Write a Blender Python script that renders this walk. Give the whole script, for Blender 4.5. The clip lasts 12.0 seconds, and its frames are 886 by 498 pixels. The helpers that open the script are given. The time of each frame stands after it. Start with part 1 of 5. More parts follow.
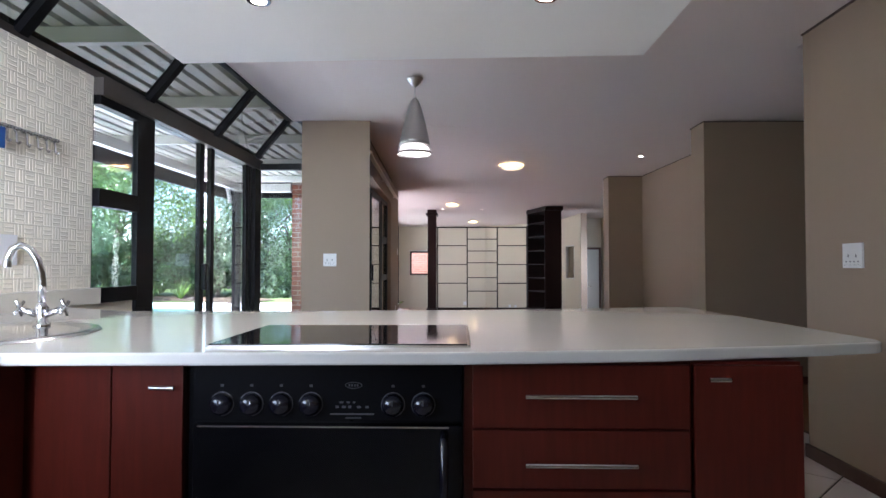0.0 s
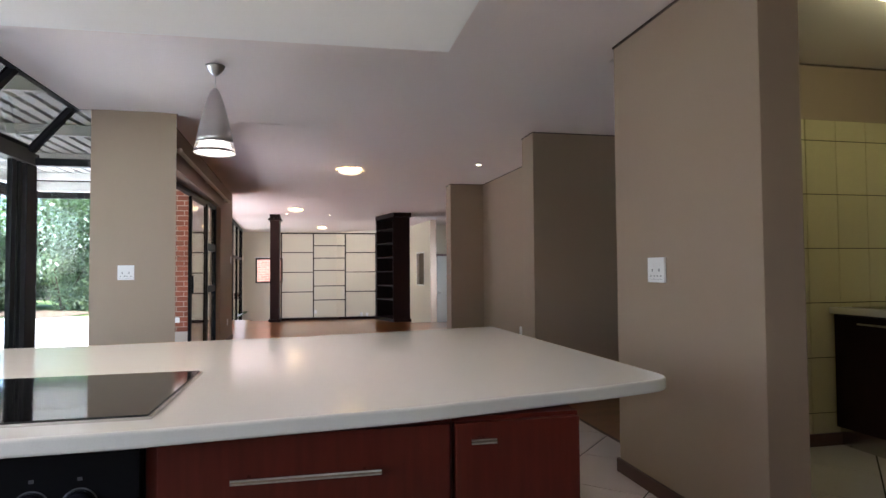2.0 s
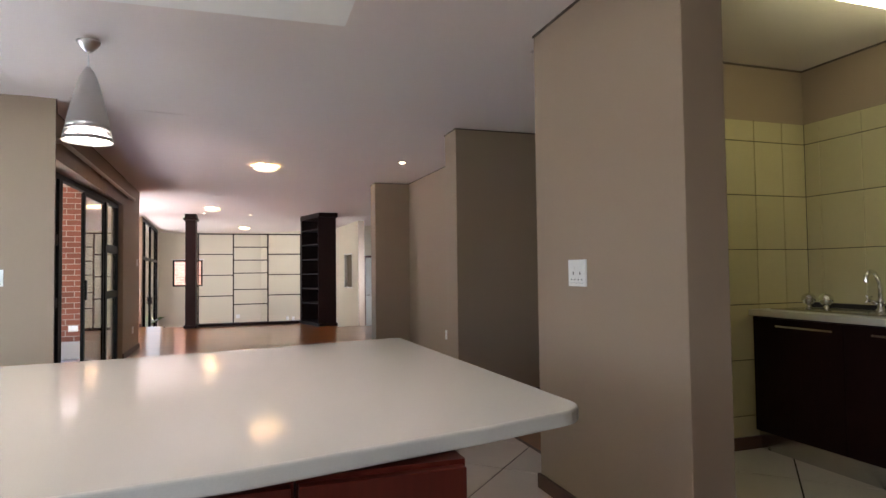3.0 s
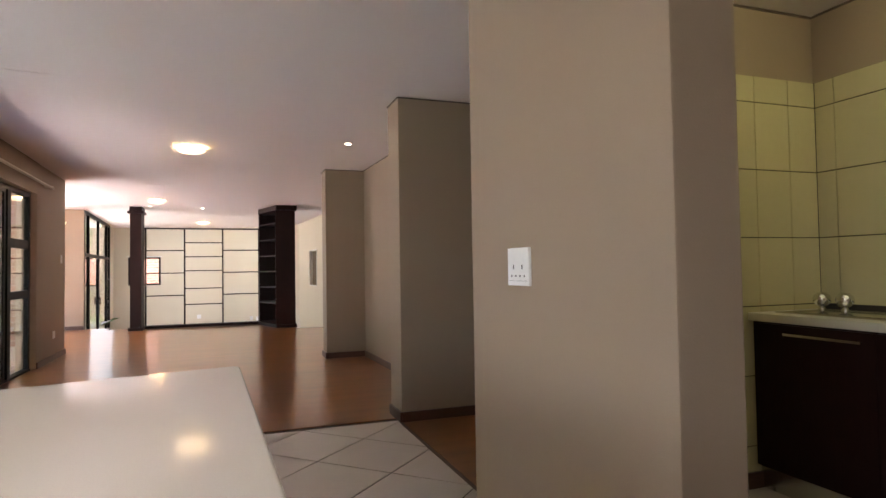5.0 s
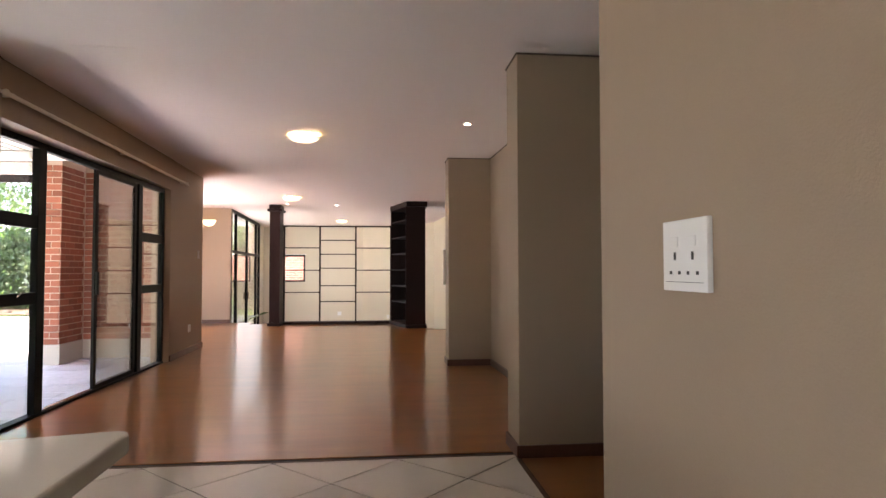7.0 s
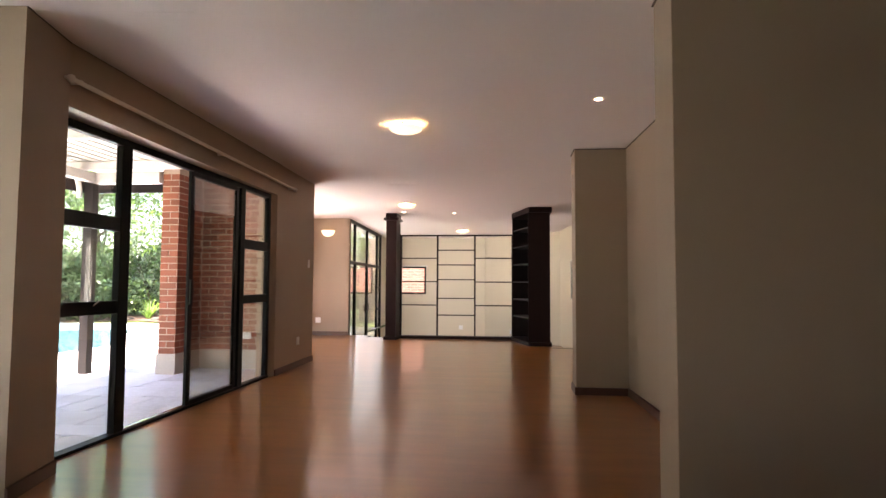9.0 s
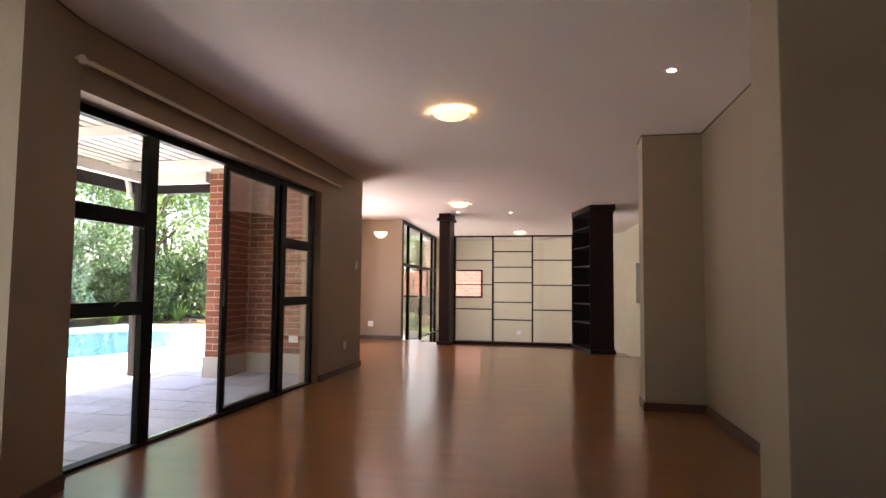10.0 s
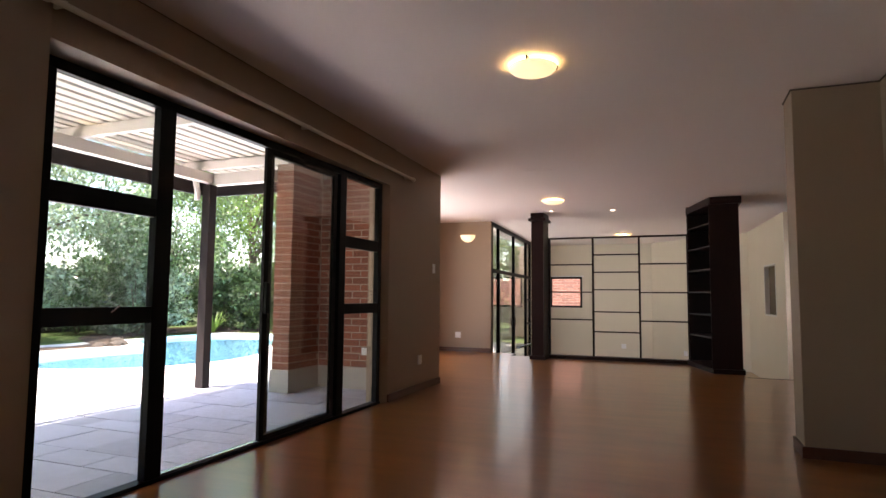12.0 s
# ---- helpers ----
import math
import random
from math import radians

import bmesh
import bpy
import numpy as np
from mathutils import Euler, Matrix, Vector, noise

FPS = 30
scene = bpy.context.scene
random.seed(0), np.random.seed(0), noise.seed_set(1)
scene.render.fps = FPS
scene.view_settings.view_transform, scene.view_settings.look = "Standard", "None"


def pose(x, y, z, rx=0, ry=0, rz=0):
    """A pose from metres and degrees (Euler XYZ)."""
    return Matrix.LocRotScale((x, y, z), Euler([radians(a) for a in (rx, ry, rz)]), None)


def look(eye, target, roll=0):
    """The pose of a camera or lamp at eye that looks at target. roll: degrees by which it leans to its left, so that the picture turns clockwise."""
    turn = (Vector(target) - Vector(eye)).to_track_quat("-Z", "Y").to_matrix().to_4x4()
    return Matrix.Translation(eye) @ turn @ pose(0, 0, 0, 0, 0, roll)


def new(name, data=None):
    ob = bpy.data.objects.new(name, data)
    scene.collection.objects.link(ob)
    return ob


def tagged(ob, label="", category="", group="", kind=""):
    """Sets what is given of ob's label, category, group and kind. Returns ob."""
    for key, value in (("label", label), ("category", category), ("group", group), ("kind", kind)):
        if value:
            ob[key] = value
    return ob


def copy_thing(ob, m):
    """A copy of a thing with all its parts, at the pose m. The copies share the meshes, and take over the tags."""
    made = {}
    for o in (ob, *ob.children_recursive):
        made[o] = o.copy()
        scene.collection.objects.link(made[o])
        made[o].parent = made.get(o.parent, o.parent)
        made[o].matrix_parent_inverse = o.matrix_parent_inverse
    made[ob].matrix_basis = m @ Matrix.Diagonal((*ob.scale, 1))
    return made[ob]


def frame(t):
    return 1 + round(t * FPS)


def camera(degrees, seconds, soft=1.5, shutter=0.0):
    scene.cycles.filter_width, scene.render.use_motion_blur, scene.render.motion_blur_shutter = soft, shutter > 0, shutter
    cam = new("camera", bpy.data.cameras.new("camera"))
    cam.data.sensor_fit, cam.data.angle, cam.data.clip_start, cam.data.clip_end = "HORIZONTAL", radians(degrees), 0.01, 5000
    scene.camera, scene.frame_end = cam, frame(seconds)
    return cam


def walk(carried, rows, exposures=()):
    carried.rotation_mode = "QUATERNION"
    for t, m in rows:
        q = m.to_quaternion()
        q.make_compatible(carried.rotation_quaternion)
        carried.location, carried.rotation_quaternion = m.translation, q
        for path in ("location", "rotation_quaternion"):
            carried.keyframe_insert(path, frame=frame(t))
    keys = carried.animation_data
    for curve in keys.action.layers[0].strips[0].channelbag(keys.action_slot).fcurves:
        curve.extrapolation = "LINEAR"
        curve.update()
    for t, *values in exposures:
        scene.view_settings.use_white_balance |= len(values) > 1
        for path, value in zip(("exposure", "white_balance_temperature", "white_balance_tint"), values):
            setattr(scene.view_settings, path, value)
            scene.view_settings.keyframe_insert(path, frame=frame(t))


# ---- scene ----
cam = camera(73.3, 12.0)
PATH = [
    (0, (0.292, 0.059, 1.107), (0.24, 2.058, 1.162), -0.0),
    (0.5, (0.364, 0.142, 1.14), (0.405, 2.14, 1.198), -0.1),
    (1, (0.445, 0.227, 1.162), (0.598, 2.22, 1.222), -0.1),
    (1.5, (0.529, 0.301, 1.161), (0.8, 2.282, 1.227), -0.2),
    (2, (0.614, 0.399, 1.165), (1.025, 2.355, 1.235), -0.4),
    (2.5, (0.702, 0.527, 1.168), (1.235, 2.454, 1.241), -0.5),
    (3, (0.811, 0.652, 1.177), (1.435, 2.55, 1.249), -0.7),
    (3.5, (0.967, 0.808, 1.176), (1.642, 2.689, 1.246), -0.9),
    (3.7, (1.03, 0.867, 1.173), (1.715, 2.745, 1.241), -0.8),
    (5.3, (1.478, 1.463, 1.158), (2.146, 3.347, 1.217), -1.0),
    (5.5, (1.536, 1.529, 1.165), (2.17, 3.425, 1.222), -0.8),
    (6, (1.623, 1.714, 1.148), (2.128, 3.648, 1.207), -0.6),
    (6.5, (1.697, 1.935, 1.138), (2.051, 3.902, 1.202), -0.3),
    (7, (1.774, 2.16, 1.132), (1.984, 4.148, 1.202), -0.1),
    (7.2, (1.801, 2.248, 1.13), (1.965, 4.24, 1.204), 0.1),
    (9, (1.893, 3.082, 1.099), (1.68, 5.067, 1.214), 0.3),
    (9.5, (1.905, 3.33, 1.09), (1.593, 5.302, 1.209), 0.4),
    (10, (1.915, 3.582, 1.075), (1.505, 5.536, 1.203), 0.5),
    (10.5, (1.914, 3.82, 1.067), (1.436, 5.757, 1.205), 0.5),
    (11, (1.913, 4.066, 1.053), (1.379, 5.988, 1.2), 0.6),
    (11.5, (1.882, 4.331, 1.048), (1.259, 6.225, 1.202), 0.5),
    (12, (1.813, 4.598, 1.03), (1.088, 6.455, 1.19), 0.5),
]
walk(cam, [(t, look(eye, target, roll)) for t, eye, target, roll in PATH],
     exposures=[(0.0, 3.03, 5900, 20), (2.0, 3.25, 6300, 20), (3.5, 3.56, 6600, 20), (5.5, 3.82, 6900, 21), (7.0, 3.66, 7150, 22), (9.0, 3.43, 7400, 22), (12.0, 2.6, 7100, 21)])

# ---- world and large lights ----
world = bpy.data.worlds.new("world")
scene.world = world
world.use_nodes = True
wn = world.node_tree.nodes
sky = wn.new("ShaderNodeTexSky")
sky.sky_type = "NISHITA"
sky.sun_disc = False
sky.sun_elevation = radians(68)
sky.sun_rotation = radians(215)
wn["Background"].inputs["Strength"].default_value = 0.15
world.node_tree.links.new(sky.outputs["Color"], wn["Background"].inputs["Color"])
sun = new("sun", bpy.data.lights.new("sun", "SUN"))
sun.data.energy, sun.data.angle, sun.data.color = 5.0, radians(0.53), (1.0, 0.95, 0.87)
sun.matrix_world = look((0, 0, 30), (0 + 30 / math.tan(radians(68)) * math.sin(radians(35)), 30 / math.tan(radians(68)) * math.cos(radians(35)), 0))


def area(name, loc, target, w, h, power, color=(1, 1, 1)):
    ob = new(name, bpy.data.lights.new(name, "AREA"))
    ob.data.shape, ob.data.size, ob.data.size_y, ob.data.energy, ob.data.color = "RECTANGLE", w, h, power, color
    ob.matrix_world = look(loc, target)
    return ob


SKY = (0.80, 0.91, 1.0)
# added fill in an unseen wall opening, brightens worktop, bulkhead and stub wall
area("fill_sink_side", (-1.72, -0.1, 1.5), (2, 0.3, 2.0), 1.9, 0.95, 4.6, SKY)
# added fill before the closed back wall, lifts the mosaic side; no window there
back = area("fill_kitchen_back", (-0.95, -1.33, 1.55), (-1.69, 2.4, 1.35), 1.1, 0.9, 4.4, SKY)
back.data.spread = radians(52)
area("daylight_side_room", (-2.56, 13.1, 1.1), (0, 13.3, 0.75), 2.3, 1.9, 4.2, SKY)

# added narrow fill from an unseen hall opening, aimed to brighten the lounge
hall = area("fill_hall_opening", (4.38, 13.3, 1.22), (0.6, 20.5, 0.5), 1.35, 1.4, 4.2, SKY)
hall.data.spread = radians(74)
area("daylight_lounge_doors", (-1.50, 17.7, 1.0), (3.0, 17.9, 1.15), 3.6, 2.6, 3.6, SKY)

# ---- materials ----


def mat(name, base, rough=0.6, metal=0.0, grain=0.0, scale=40.0, bump=0.0, blotch=0.06, bscale=1.6, stretch=(1, 1, 1), spec=0.5, rand=0.0, coat=0.0, isl=0.0, rvar=0.08, detail=5):
    """A procedural surface: base colour, two scales of variation, relief and roughness variation."""
    m = bpy.data.materials.new(name)
    m.use_nodes = True
    nt = m.node_tree
    n, l = nt.nodes, nt.links
    b = n["Principled BSDF"]
    b.inputs["Metallic"].default_value = metal
    b.inputs["Specular IOR Level"].default_value = spec
    b.inputs["Coat Weight"].default_value = coat
    b.inputs["Coat Roughness"].default_value = 0.12
    geo = n.new("ShaderNodeNewGeometry")
    mp = n.new("ShaderNodeMapping")
    mp.inputs["Scale"].default_value = stretch
    l.new(geo.outputs["Position"], mp.inputs["Vector"])
    fine = n.new("ShaderNodeTexNoise")
    fine.inputs["Scale"].default_value = scale
    fine.inputs["Detail"].default_value = detail
    l.new(mp.outputs["Vector"], fine.inputs["Vector"])
    big = n.new("ShaderNodeTexNoise")
    big.inputs["Scale"].default_value = bscale
    big.inputs["Detail"].default_value = 3
    l.new(geo.outputs["Position"], big.inputs["Vector"])

    def scaled(src, k, around=0.5):
        a = n.new("ShaderNodeMath")
        a.operation = "SUBTRACT"
        l.new(src, a.inputs[0])
        a.inputs[1].default_value = around
        c = n.new("ShaderNodeMath")
        c.operation = "MULTIPLY"
        l.new(a.outputs[0], c.inputs[0])
        c.inputs[1].default_value = k
        return c.outputs[0]

    def add(u, v):
        a = n.new("ShaderNodeMath")
        a.operation = "ADD"
        l.new(u, a.inputs[0])
        l.new(v, a.inputs[1])
        return a.outputs[0]
    val = add(scaled(fine.outputs["Fac"], grain * 2), scaled(big.outputs["Fac"], blotch * 2))
    if rand:
        oi = n.new("ShaderNodeObjectInfo")
        val = add(val, scaled(oi.outputs["Random"], rand * 2))
    if isl:
        val = add(val, scaled(geo.outputs["Random Per Island"], isl * 2))
    one = n.new("ShaderNodeMath")
    one.operation = "ADD"
    one.inputs[1].default_value = 1.0
    l.new(val, one.inputs[0])
    mul = n.new("ShaderNodeVectorMath")
    mul.operation = "SCALE"
    mul.inputs[0].default_value = base
    l.new(one.outputs[0], mul.inputs["Scale"])
    l.new(mul.outputs[0], b.inputs["Base Color"])
    r = n.new("ShaderNodeMath")
    r.operation = "ADD"
    r.inputs[1].default_value = rough
    l.new(scaled(big.outputs["Fac"], rvar), r.inputs[0])
    l.new(r.outputs[0], b.inputs["Roughness"])
    if bump:
        bp = n.new("ShaderNodeBump")
        bp.inputs["Strength"].default_value = 1.0
        bp.inputs["Distance"].default_value = bump
        l.new(fine.outputs["Fac"], bp.inputs["Height"])
        l.new(bp.outputs[0], b.inputs["Normal"])
    return m


def glass(name, color=(0.97, 0.99, 0.98), rough=0.0, base=0.04):
    """Thin clear glass: see-through, with a mirror sheen that grows towards grazing view."""
    m = bpy.data.materials.new(name)
    m.use_nodes = True
    n, l = m.node_tree.nodes, m.node_tree.links
    n.remove(n["Principled BSDF"])
    tr, gl, lay, mx = n.new("ShaderNodeBsdfTransparent"), n.new("ShaderNodeBsdfGlossy"), n.new("ShaderNodeLayerWeight"), n.new("ShaderNodeMixShader")
    tr.inputs["Color"].default_value = (*color, 1)
    gl.inputs["Roughness"].default_value = rough
    lay.inputs["Blend"].default_value = 0.5
    pw, ml = n.new("ShaderNodeMath"), n.new("ShaderNodeMath")
    pw.operation, ml.operation = "POWER", "MULTIPLY_ADD"
    l.new(lay.outputs["Facing"], pw.inputs[0])
    pw.inputs[1].default_value = 3.6
    l.new(pw.outputs[0], ml.inputs[0])
    ml.inputs[1].default_value, ml.inputs[2].default_value = 0.9, base
    l.new(ml.outputs[0], mx.inputs[0])
    l.new(tr.outputs[0], mx.inputs[1])
    l.new(gl.outputs[0], mx.inputs[2])
    l.new(mx.outputs[0], n["Material Output"].inputs["Surface"])
    return m


def glow(name, color, strength, base=(0.8, 0.78, 0.7)):
    m = bpy.data.materials.new(name)
    m.use_nodes = True
    b = m.node_tree.nodes["Principled BSDF"]
    b.inputs["Base Color"].default_value = (*base, 1)
    b.inputs["Emission Color"].default_value = (*color, 1)
    b.inputs["Emission Strength"].default_value = strength
    b.inputs["Roughness"].default_value = 0.3
    return m


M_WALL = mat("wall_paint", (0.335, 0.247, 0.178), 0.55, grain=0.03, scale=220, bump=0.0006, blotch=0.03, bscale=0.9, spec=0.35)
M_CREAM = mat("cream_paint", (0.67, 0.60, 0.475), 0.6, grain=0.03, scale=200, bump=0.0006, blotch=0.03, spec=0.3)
M_CEIL = mat("ceiling_paint", (0.755, 0.675, 0.65), 0.75, grain=0.02, scale=160, bump=0.0005, blotch=0.025, bscale=0.7, spec=0.25)
M_BULK = mat("bulkhead_paint", (0.82, 0.81, 0.80), 0.7, grain=0.02, scale=160, bump=0.0004, blotch=0.02, spec=0.25)
M_WOOD = mat("laminate_plank", (0.285, 0.10, 0.025), 0.278, grain=0.34, scale=2.6, stretch=(0.6, 3.2, 3.2), blotch=0.14, bscale=3.0, rand=0.06, spec=0.4, rvar=0.0, detail=3, coat=0.45)
M_SKIRT = mat("skirting_wood", (0.085, 0.032, 0.02), 0.4, grain=0.15, scale=20, stretch=(1, 1, 6))
M_TILE = mat("floor_tile", (0.64, 0.575, 0.525), 0.28, grain=0.05, scale=60, blotch=0.07, bscale=4, rand=0.03, bump=0.0, rvar=0.0)
M_GROUT = mat("grout", (0.028, 0.02, 0.017), 0.9, grain=0.1, scale=120)
M_CAB = mat("mahogany_veneer", (0.072, 0.010, 0.0055), 0.34, grain=0.35, scale=9, stretch=(9, 9, 0.8), blotch=0.2, bscale=3, spec=0.28)
M_SHELF = mat("dark_stained_wood", (0.017, 0.0055, 0.0045), 0.45, spec=0.16, grain=0.3, scale=10, stretch=(8, 8, 0.7), blotch=0.15)
M_QUARTZ = mat("quartz_top", (0.62, 0.605, 0.56), 0.085, grain=0.07, scale=420, blotch=0.02, spec=0.5, rvar=0.05)
M_STEEL = mat("brushed_steel", (0.62, 0.61, 0.60), 0.24, 1.0, grain=0.06, scale=60, stretch=(1, 1, 12))
M_CHROME = mat("chrome", (0.75, 0.75, 0.76), 0.1, 1.0)
M_BLACKGLASS = mat("black_glass", (0.008, 0.008, 0.009), 0.06, spec=0.6, rvar=0.02)
M_OVEN = mat("oven_glass", (0.004, 0.004, 0.005), 0.12, spec=0.16, rvar=0.02)
M_BLACK = mat("black_enamel", (0.004, 0.004, 0.005), 0.28, spec=0.14, grain=0.1, scale=150)
M_KNOB = mat("knob_plastic", (0.009, 0.009, 0.015), 0.18, spec=0.6)
M_PRINT = mat("grey_print", (0.065, 0.065, 0.07), 0.6)
M_FRAME = mat("dark_aluminium", (0.0065, 0.006, 0.0065), 0.42, spec=0.12, grain=0.08, scale=150)
M_BROWNBEAM = mat("brown_beam_paint", (0.06, 0.05, 0.042), 0.5, grain=0.1, scale=60)
M_WHITEPL = mat("white_plastic", (0.80, 0.79, 0.78), 0.35, rvar=0.03, blotch=0.02)
M_RAIL = mat("cream_enamel", (0.72, 0.65, 0.56), 0.45)
M_SOIL = mat("bark_mulch", (0.085, 0.055, 0.038), 0.95, grain=0.4, scale=18, blotch=0.25, bump=0.02)
M_SLOT = mat("socket_slot", (0.03, 0.03, 0.03), 0.6)
M_MOSAIC = mat("cream_mosaic", (0.83, 0.765, 0.63), 0.6, grain=0.06, scale=90, isl=0.08, rand=0.06, blotch=0.10, bump=0.0006)
M_MGROUT = mat("mosaic_grout", (0.74, 0.68, 0.55), 0.85, grain=0.08, scale=120)
M_SCTILE = mat("glazed_wall_tile", (0.56, 0.49, 0.29), 0.22, grain=0.03, scale=30, rand=0.04, blotch=0.05)
M_UPSTAND = mat("stone_upstand", (0.68, 0.64, 0.54), 0.3, grain=0.05, scale=160)
M_BRICK = mat("face_brick", (0.235, 0.075, 0.042), 0.8, grain=0.18, scale=70, rand=0.22, blotch=0.12, bscale=5, bump=0.002)
M_BRICKJ = mat("face_brick_far", (0.30, 0.14, 0.115), 0.8, grain=0.15, scale=60, isl=0.2, blotch=0.1)
M_MORTAR = mat("mortar", (0.40, 0.31, 0.25), 0.95, grain=0.15, scale=120, bump=0.001)
M_PLINTH = mat("plaster_plinth", (0.44, 0.40, 0.35), 0.85, grain=0.08, scale=80, bump=0.001)
M_PAVE = mat("slate_slab", (0.50, 0.50, 0.56), 0.6, grain=0.22, scale=25, rand=0.15, blotch=0.15, bscale=3, bump=0.002)
M_APRON = mat("pool_paving", (0.68, 0.66, 0.65), 0.8, grain=0.15, scale=40, blotch=0.15, bscale=1.5, bump=0.002)
M_GRASS = mat("lawn", (0.10, 0.15, 0.04), 0.9, grain=0.35, scale=30, blotch=0.25, bscale=0.7, bump=0.01)
M_POOL = mat("pool_plaster", (0.58, 0.80, 0.88), 0.6, grain=0.05, scale=20, blotch=0.1)
M_ROOF = mat("roof_sheet", (0.55, 0.52, 0.47), 0.5, grain=0.06, scale=30, blotch=0.15, bscale=2)
M_RSTEEL = mat("painted_steel", (0.62, 0.58, 0.55), 0.5, grain=0.05, scale=60)
M_POST = mat("brown_steel_post", (0.014, 0.010, 0.0105), 0.55, spec=0.2, grain=0.1, scale=60)
def leaf_mat(name, base, rough, **more):
    """Leaves: a glossy surface through which part of the light passes."""
    m = mat(name, base, rough, **more)
    n, l = m.node_tree.nodes, m.node_tree.links
    b, out = n["Principled BSDF"], n["Material Output"]
    tint = n.new("ShaderNodeVectorMath")
    tint.operation = "MULTIPLY"
    tint.inputs[1].default_value = (1.5, 1.75, 0.95)
    l.new(b.inputs["Base Color"].links[0].from_socket, tint.inputs[0])
    tl, mx = n.new("ShaderNodeBsdfTranslucent"), n.new("ShaderNodeMixShader")
    l.new(tint.outputs[0], tl.inputs["Color"])
    mx.inputs[0].default_value = 0.4
    l.new(b.outputs[0], mx.inputs[1])
    l.new(tl.outputs[0], mx.inputs[2])
    l.new(mx.outputs[0], out.inputs["Surface"])
    return m


M_LEAF = [leaf_mat("leaf_a", (0.095, 0.145, 0.076), 0.4, isl=0.5, blotch=0.4, bscale=0.9, spec=0.6), leaf_mat("leaf_b", (0.125, 0.195, 0.065), 0.42, isl=0.45, blotch=0.3, bscale=0.8),
          leaf_mat("leaf_c", (0.185, 0.225, 0.18), 0.36, isl=0.5, blotch=0.45, bscale=0.9, spec=0.6)]
M_BARK = mat("bark", (0.12, 0.09, 0.065), 0.9, grain=0.3, scale=30, stretch=(3, 3, 0.6), bump=0.01)
M_FENCE = mat("garden_wall_render", (0.045, 0.045, 0.038), 0.9, grain=0.2, scale=20, blotch=0.3)
M_ROCK = mat("garden_rock", (0.05, 0.038, 0.03), 0.9, grain=0.3, scale=12, blotch=0.2, bump=0.01)
M_GLASS = glass("window_glass")
M_TINT = glass("tinted_roof_glass", (0.19, 0.215, 0.222))
M_GLASSK = glass("kitchen_glass", (0.84, 0.92, 0.94))
M_WATER = glass("pool_water", (0.75, 0.95, 0.98), 0.02)
M_LAMP = glow("lit_glass_bowl", (1.0, 0.76, 0.42), 0.2)
M_LBULB = glow("lit_lamp_bulb", (1.0, 0.66, 0.27), 15.0)
M_DIFF = glow("lit_diffuser", (1.0, 0.93, 0.8), 1.4)
M_PEND = mat("pendant_steel", (0.52, 0.505, 0.495), 0.32, 1.0, grain=0.08, scale=60, stretch=(12, 12, 1))
# dark colour of the strips that stand for the shadow line under ceilings
M_GAP = mat("shadow_gap", (0.10, 0.07, 0.052), 0.8)
M_BULB = glow("lit_bulb", (1.0, 0.84, 0.6), 3.5)
M_TUBE = glow("lit_tube", (0.95, 1.0, 0.55), 2.05)
M_BLUE = mat("blue_plastic", (0.02, 0.10, 0.35), 0.4)
# brown that stands for the dark inside of the narrow lounge opening
M_DARKFILL = mat("opening_dark_fill", (0.13, 0.095, 0.05), 0.6, grain=0.2, scale=20, stretch=(1, 1, 5))
M_DOOR = mat("white_door_paint", (0.70, 0.69, 0.64), 0.5, grain=0.02)

# ---- mesh helpers ----


def thing(name, loc, label="", category="", group="", kind=""):
    """An Empty at the base of a thing."""
    ob = new(name)
    ob.empty_display_size = 0.1
    ob.location = loc
    return tagged(ob, label, category, group, kind)


def part(name, bm, material, parent=None, label="", smooth=False, bevel=0.0, kind=""):
    """One bmesh as one mesh object, under a thing or a part."""
    if bevel:
        bmesh.ops.bevel(bm, geom=bm.edges[:], offset=bevel, segments=2, affect="EDGES", profile=0.7)
    bmesh.ops.recalc_face_normals(bm, faces=bm.faces)
    me = bpy.data.meshes.new(name)
    bm.to_mesh(me)
    bm.free()
    if smooth:
        me.polygons.foreach_set("use_smooth", [True] * len(me.polygons))
    me.materials.append(material)
    ob = new(name, me)
    ob.parent = parent
    return tagged(ob, label, kind=kind)


def box(*boxes):
    """Boxes x0, x1, y0, y1, z0, z1 in one bmesh."""
    bm = bmesh.new()
    for x0, x1, y0, y1, z0, z1 in boxes:
        v = [bm.verts.new((x, y, z)) for z in (z0, z1) for x, y in ((x0, y0), (x1, y0), (x1, y1), (x0, y1))]
        for f in ((3, 2, 1, 0), (4, 5, 6, 7), (0, 1, 5, 4), (1, 2, 6, 5), (2, 3, 7, 6), (3, 0, 4, 7)):
            bm.faces.new([v[i] for i in f])
    return bm


def prism(*items):
    """Upright prisms, each (list of plan corners, z0, z1), in one bmesh."""
    bm = bmesh.new()
    for poly, z0, z1 in items:
        lo = [bm.verts.new((x, y, z0)) for x, y in poly]
        hi = [bm.verts.new((x, y, z1)) for x, y in poly]
        bm.faces.new(lo[::-1])
        bm.faces.new(hi)
        for i in range(len(poly)):
            j = (i + 1) % len(poly)
            bm.faces.new((lo[i], lo[j], hi[j], hi[i]))
    return bm


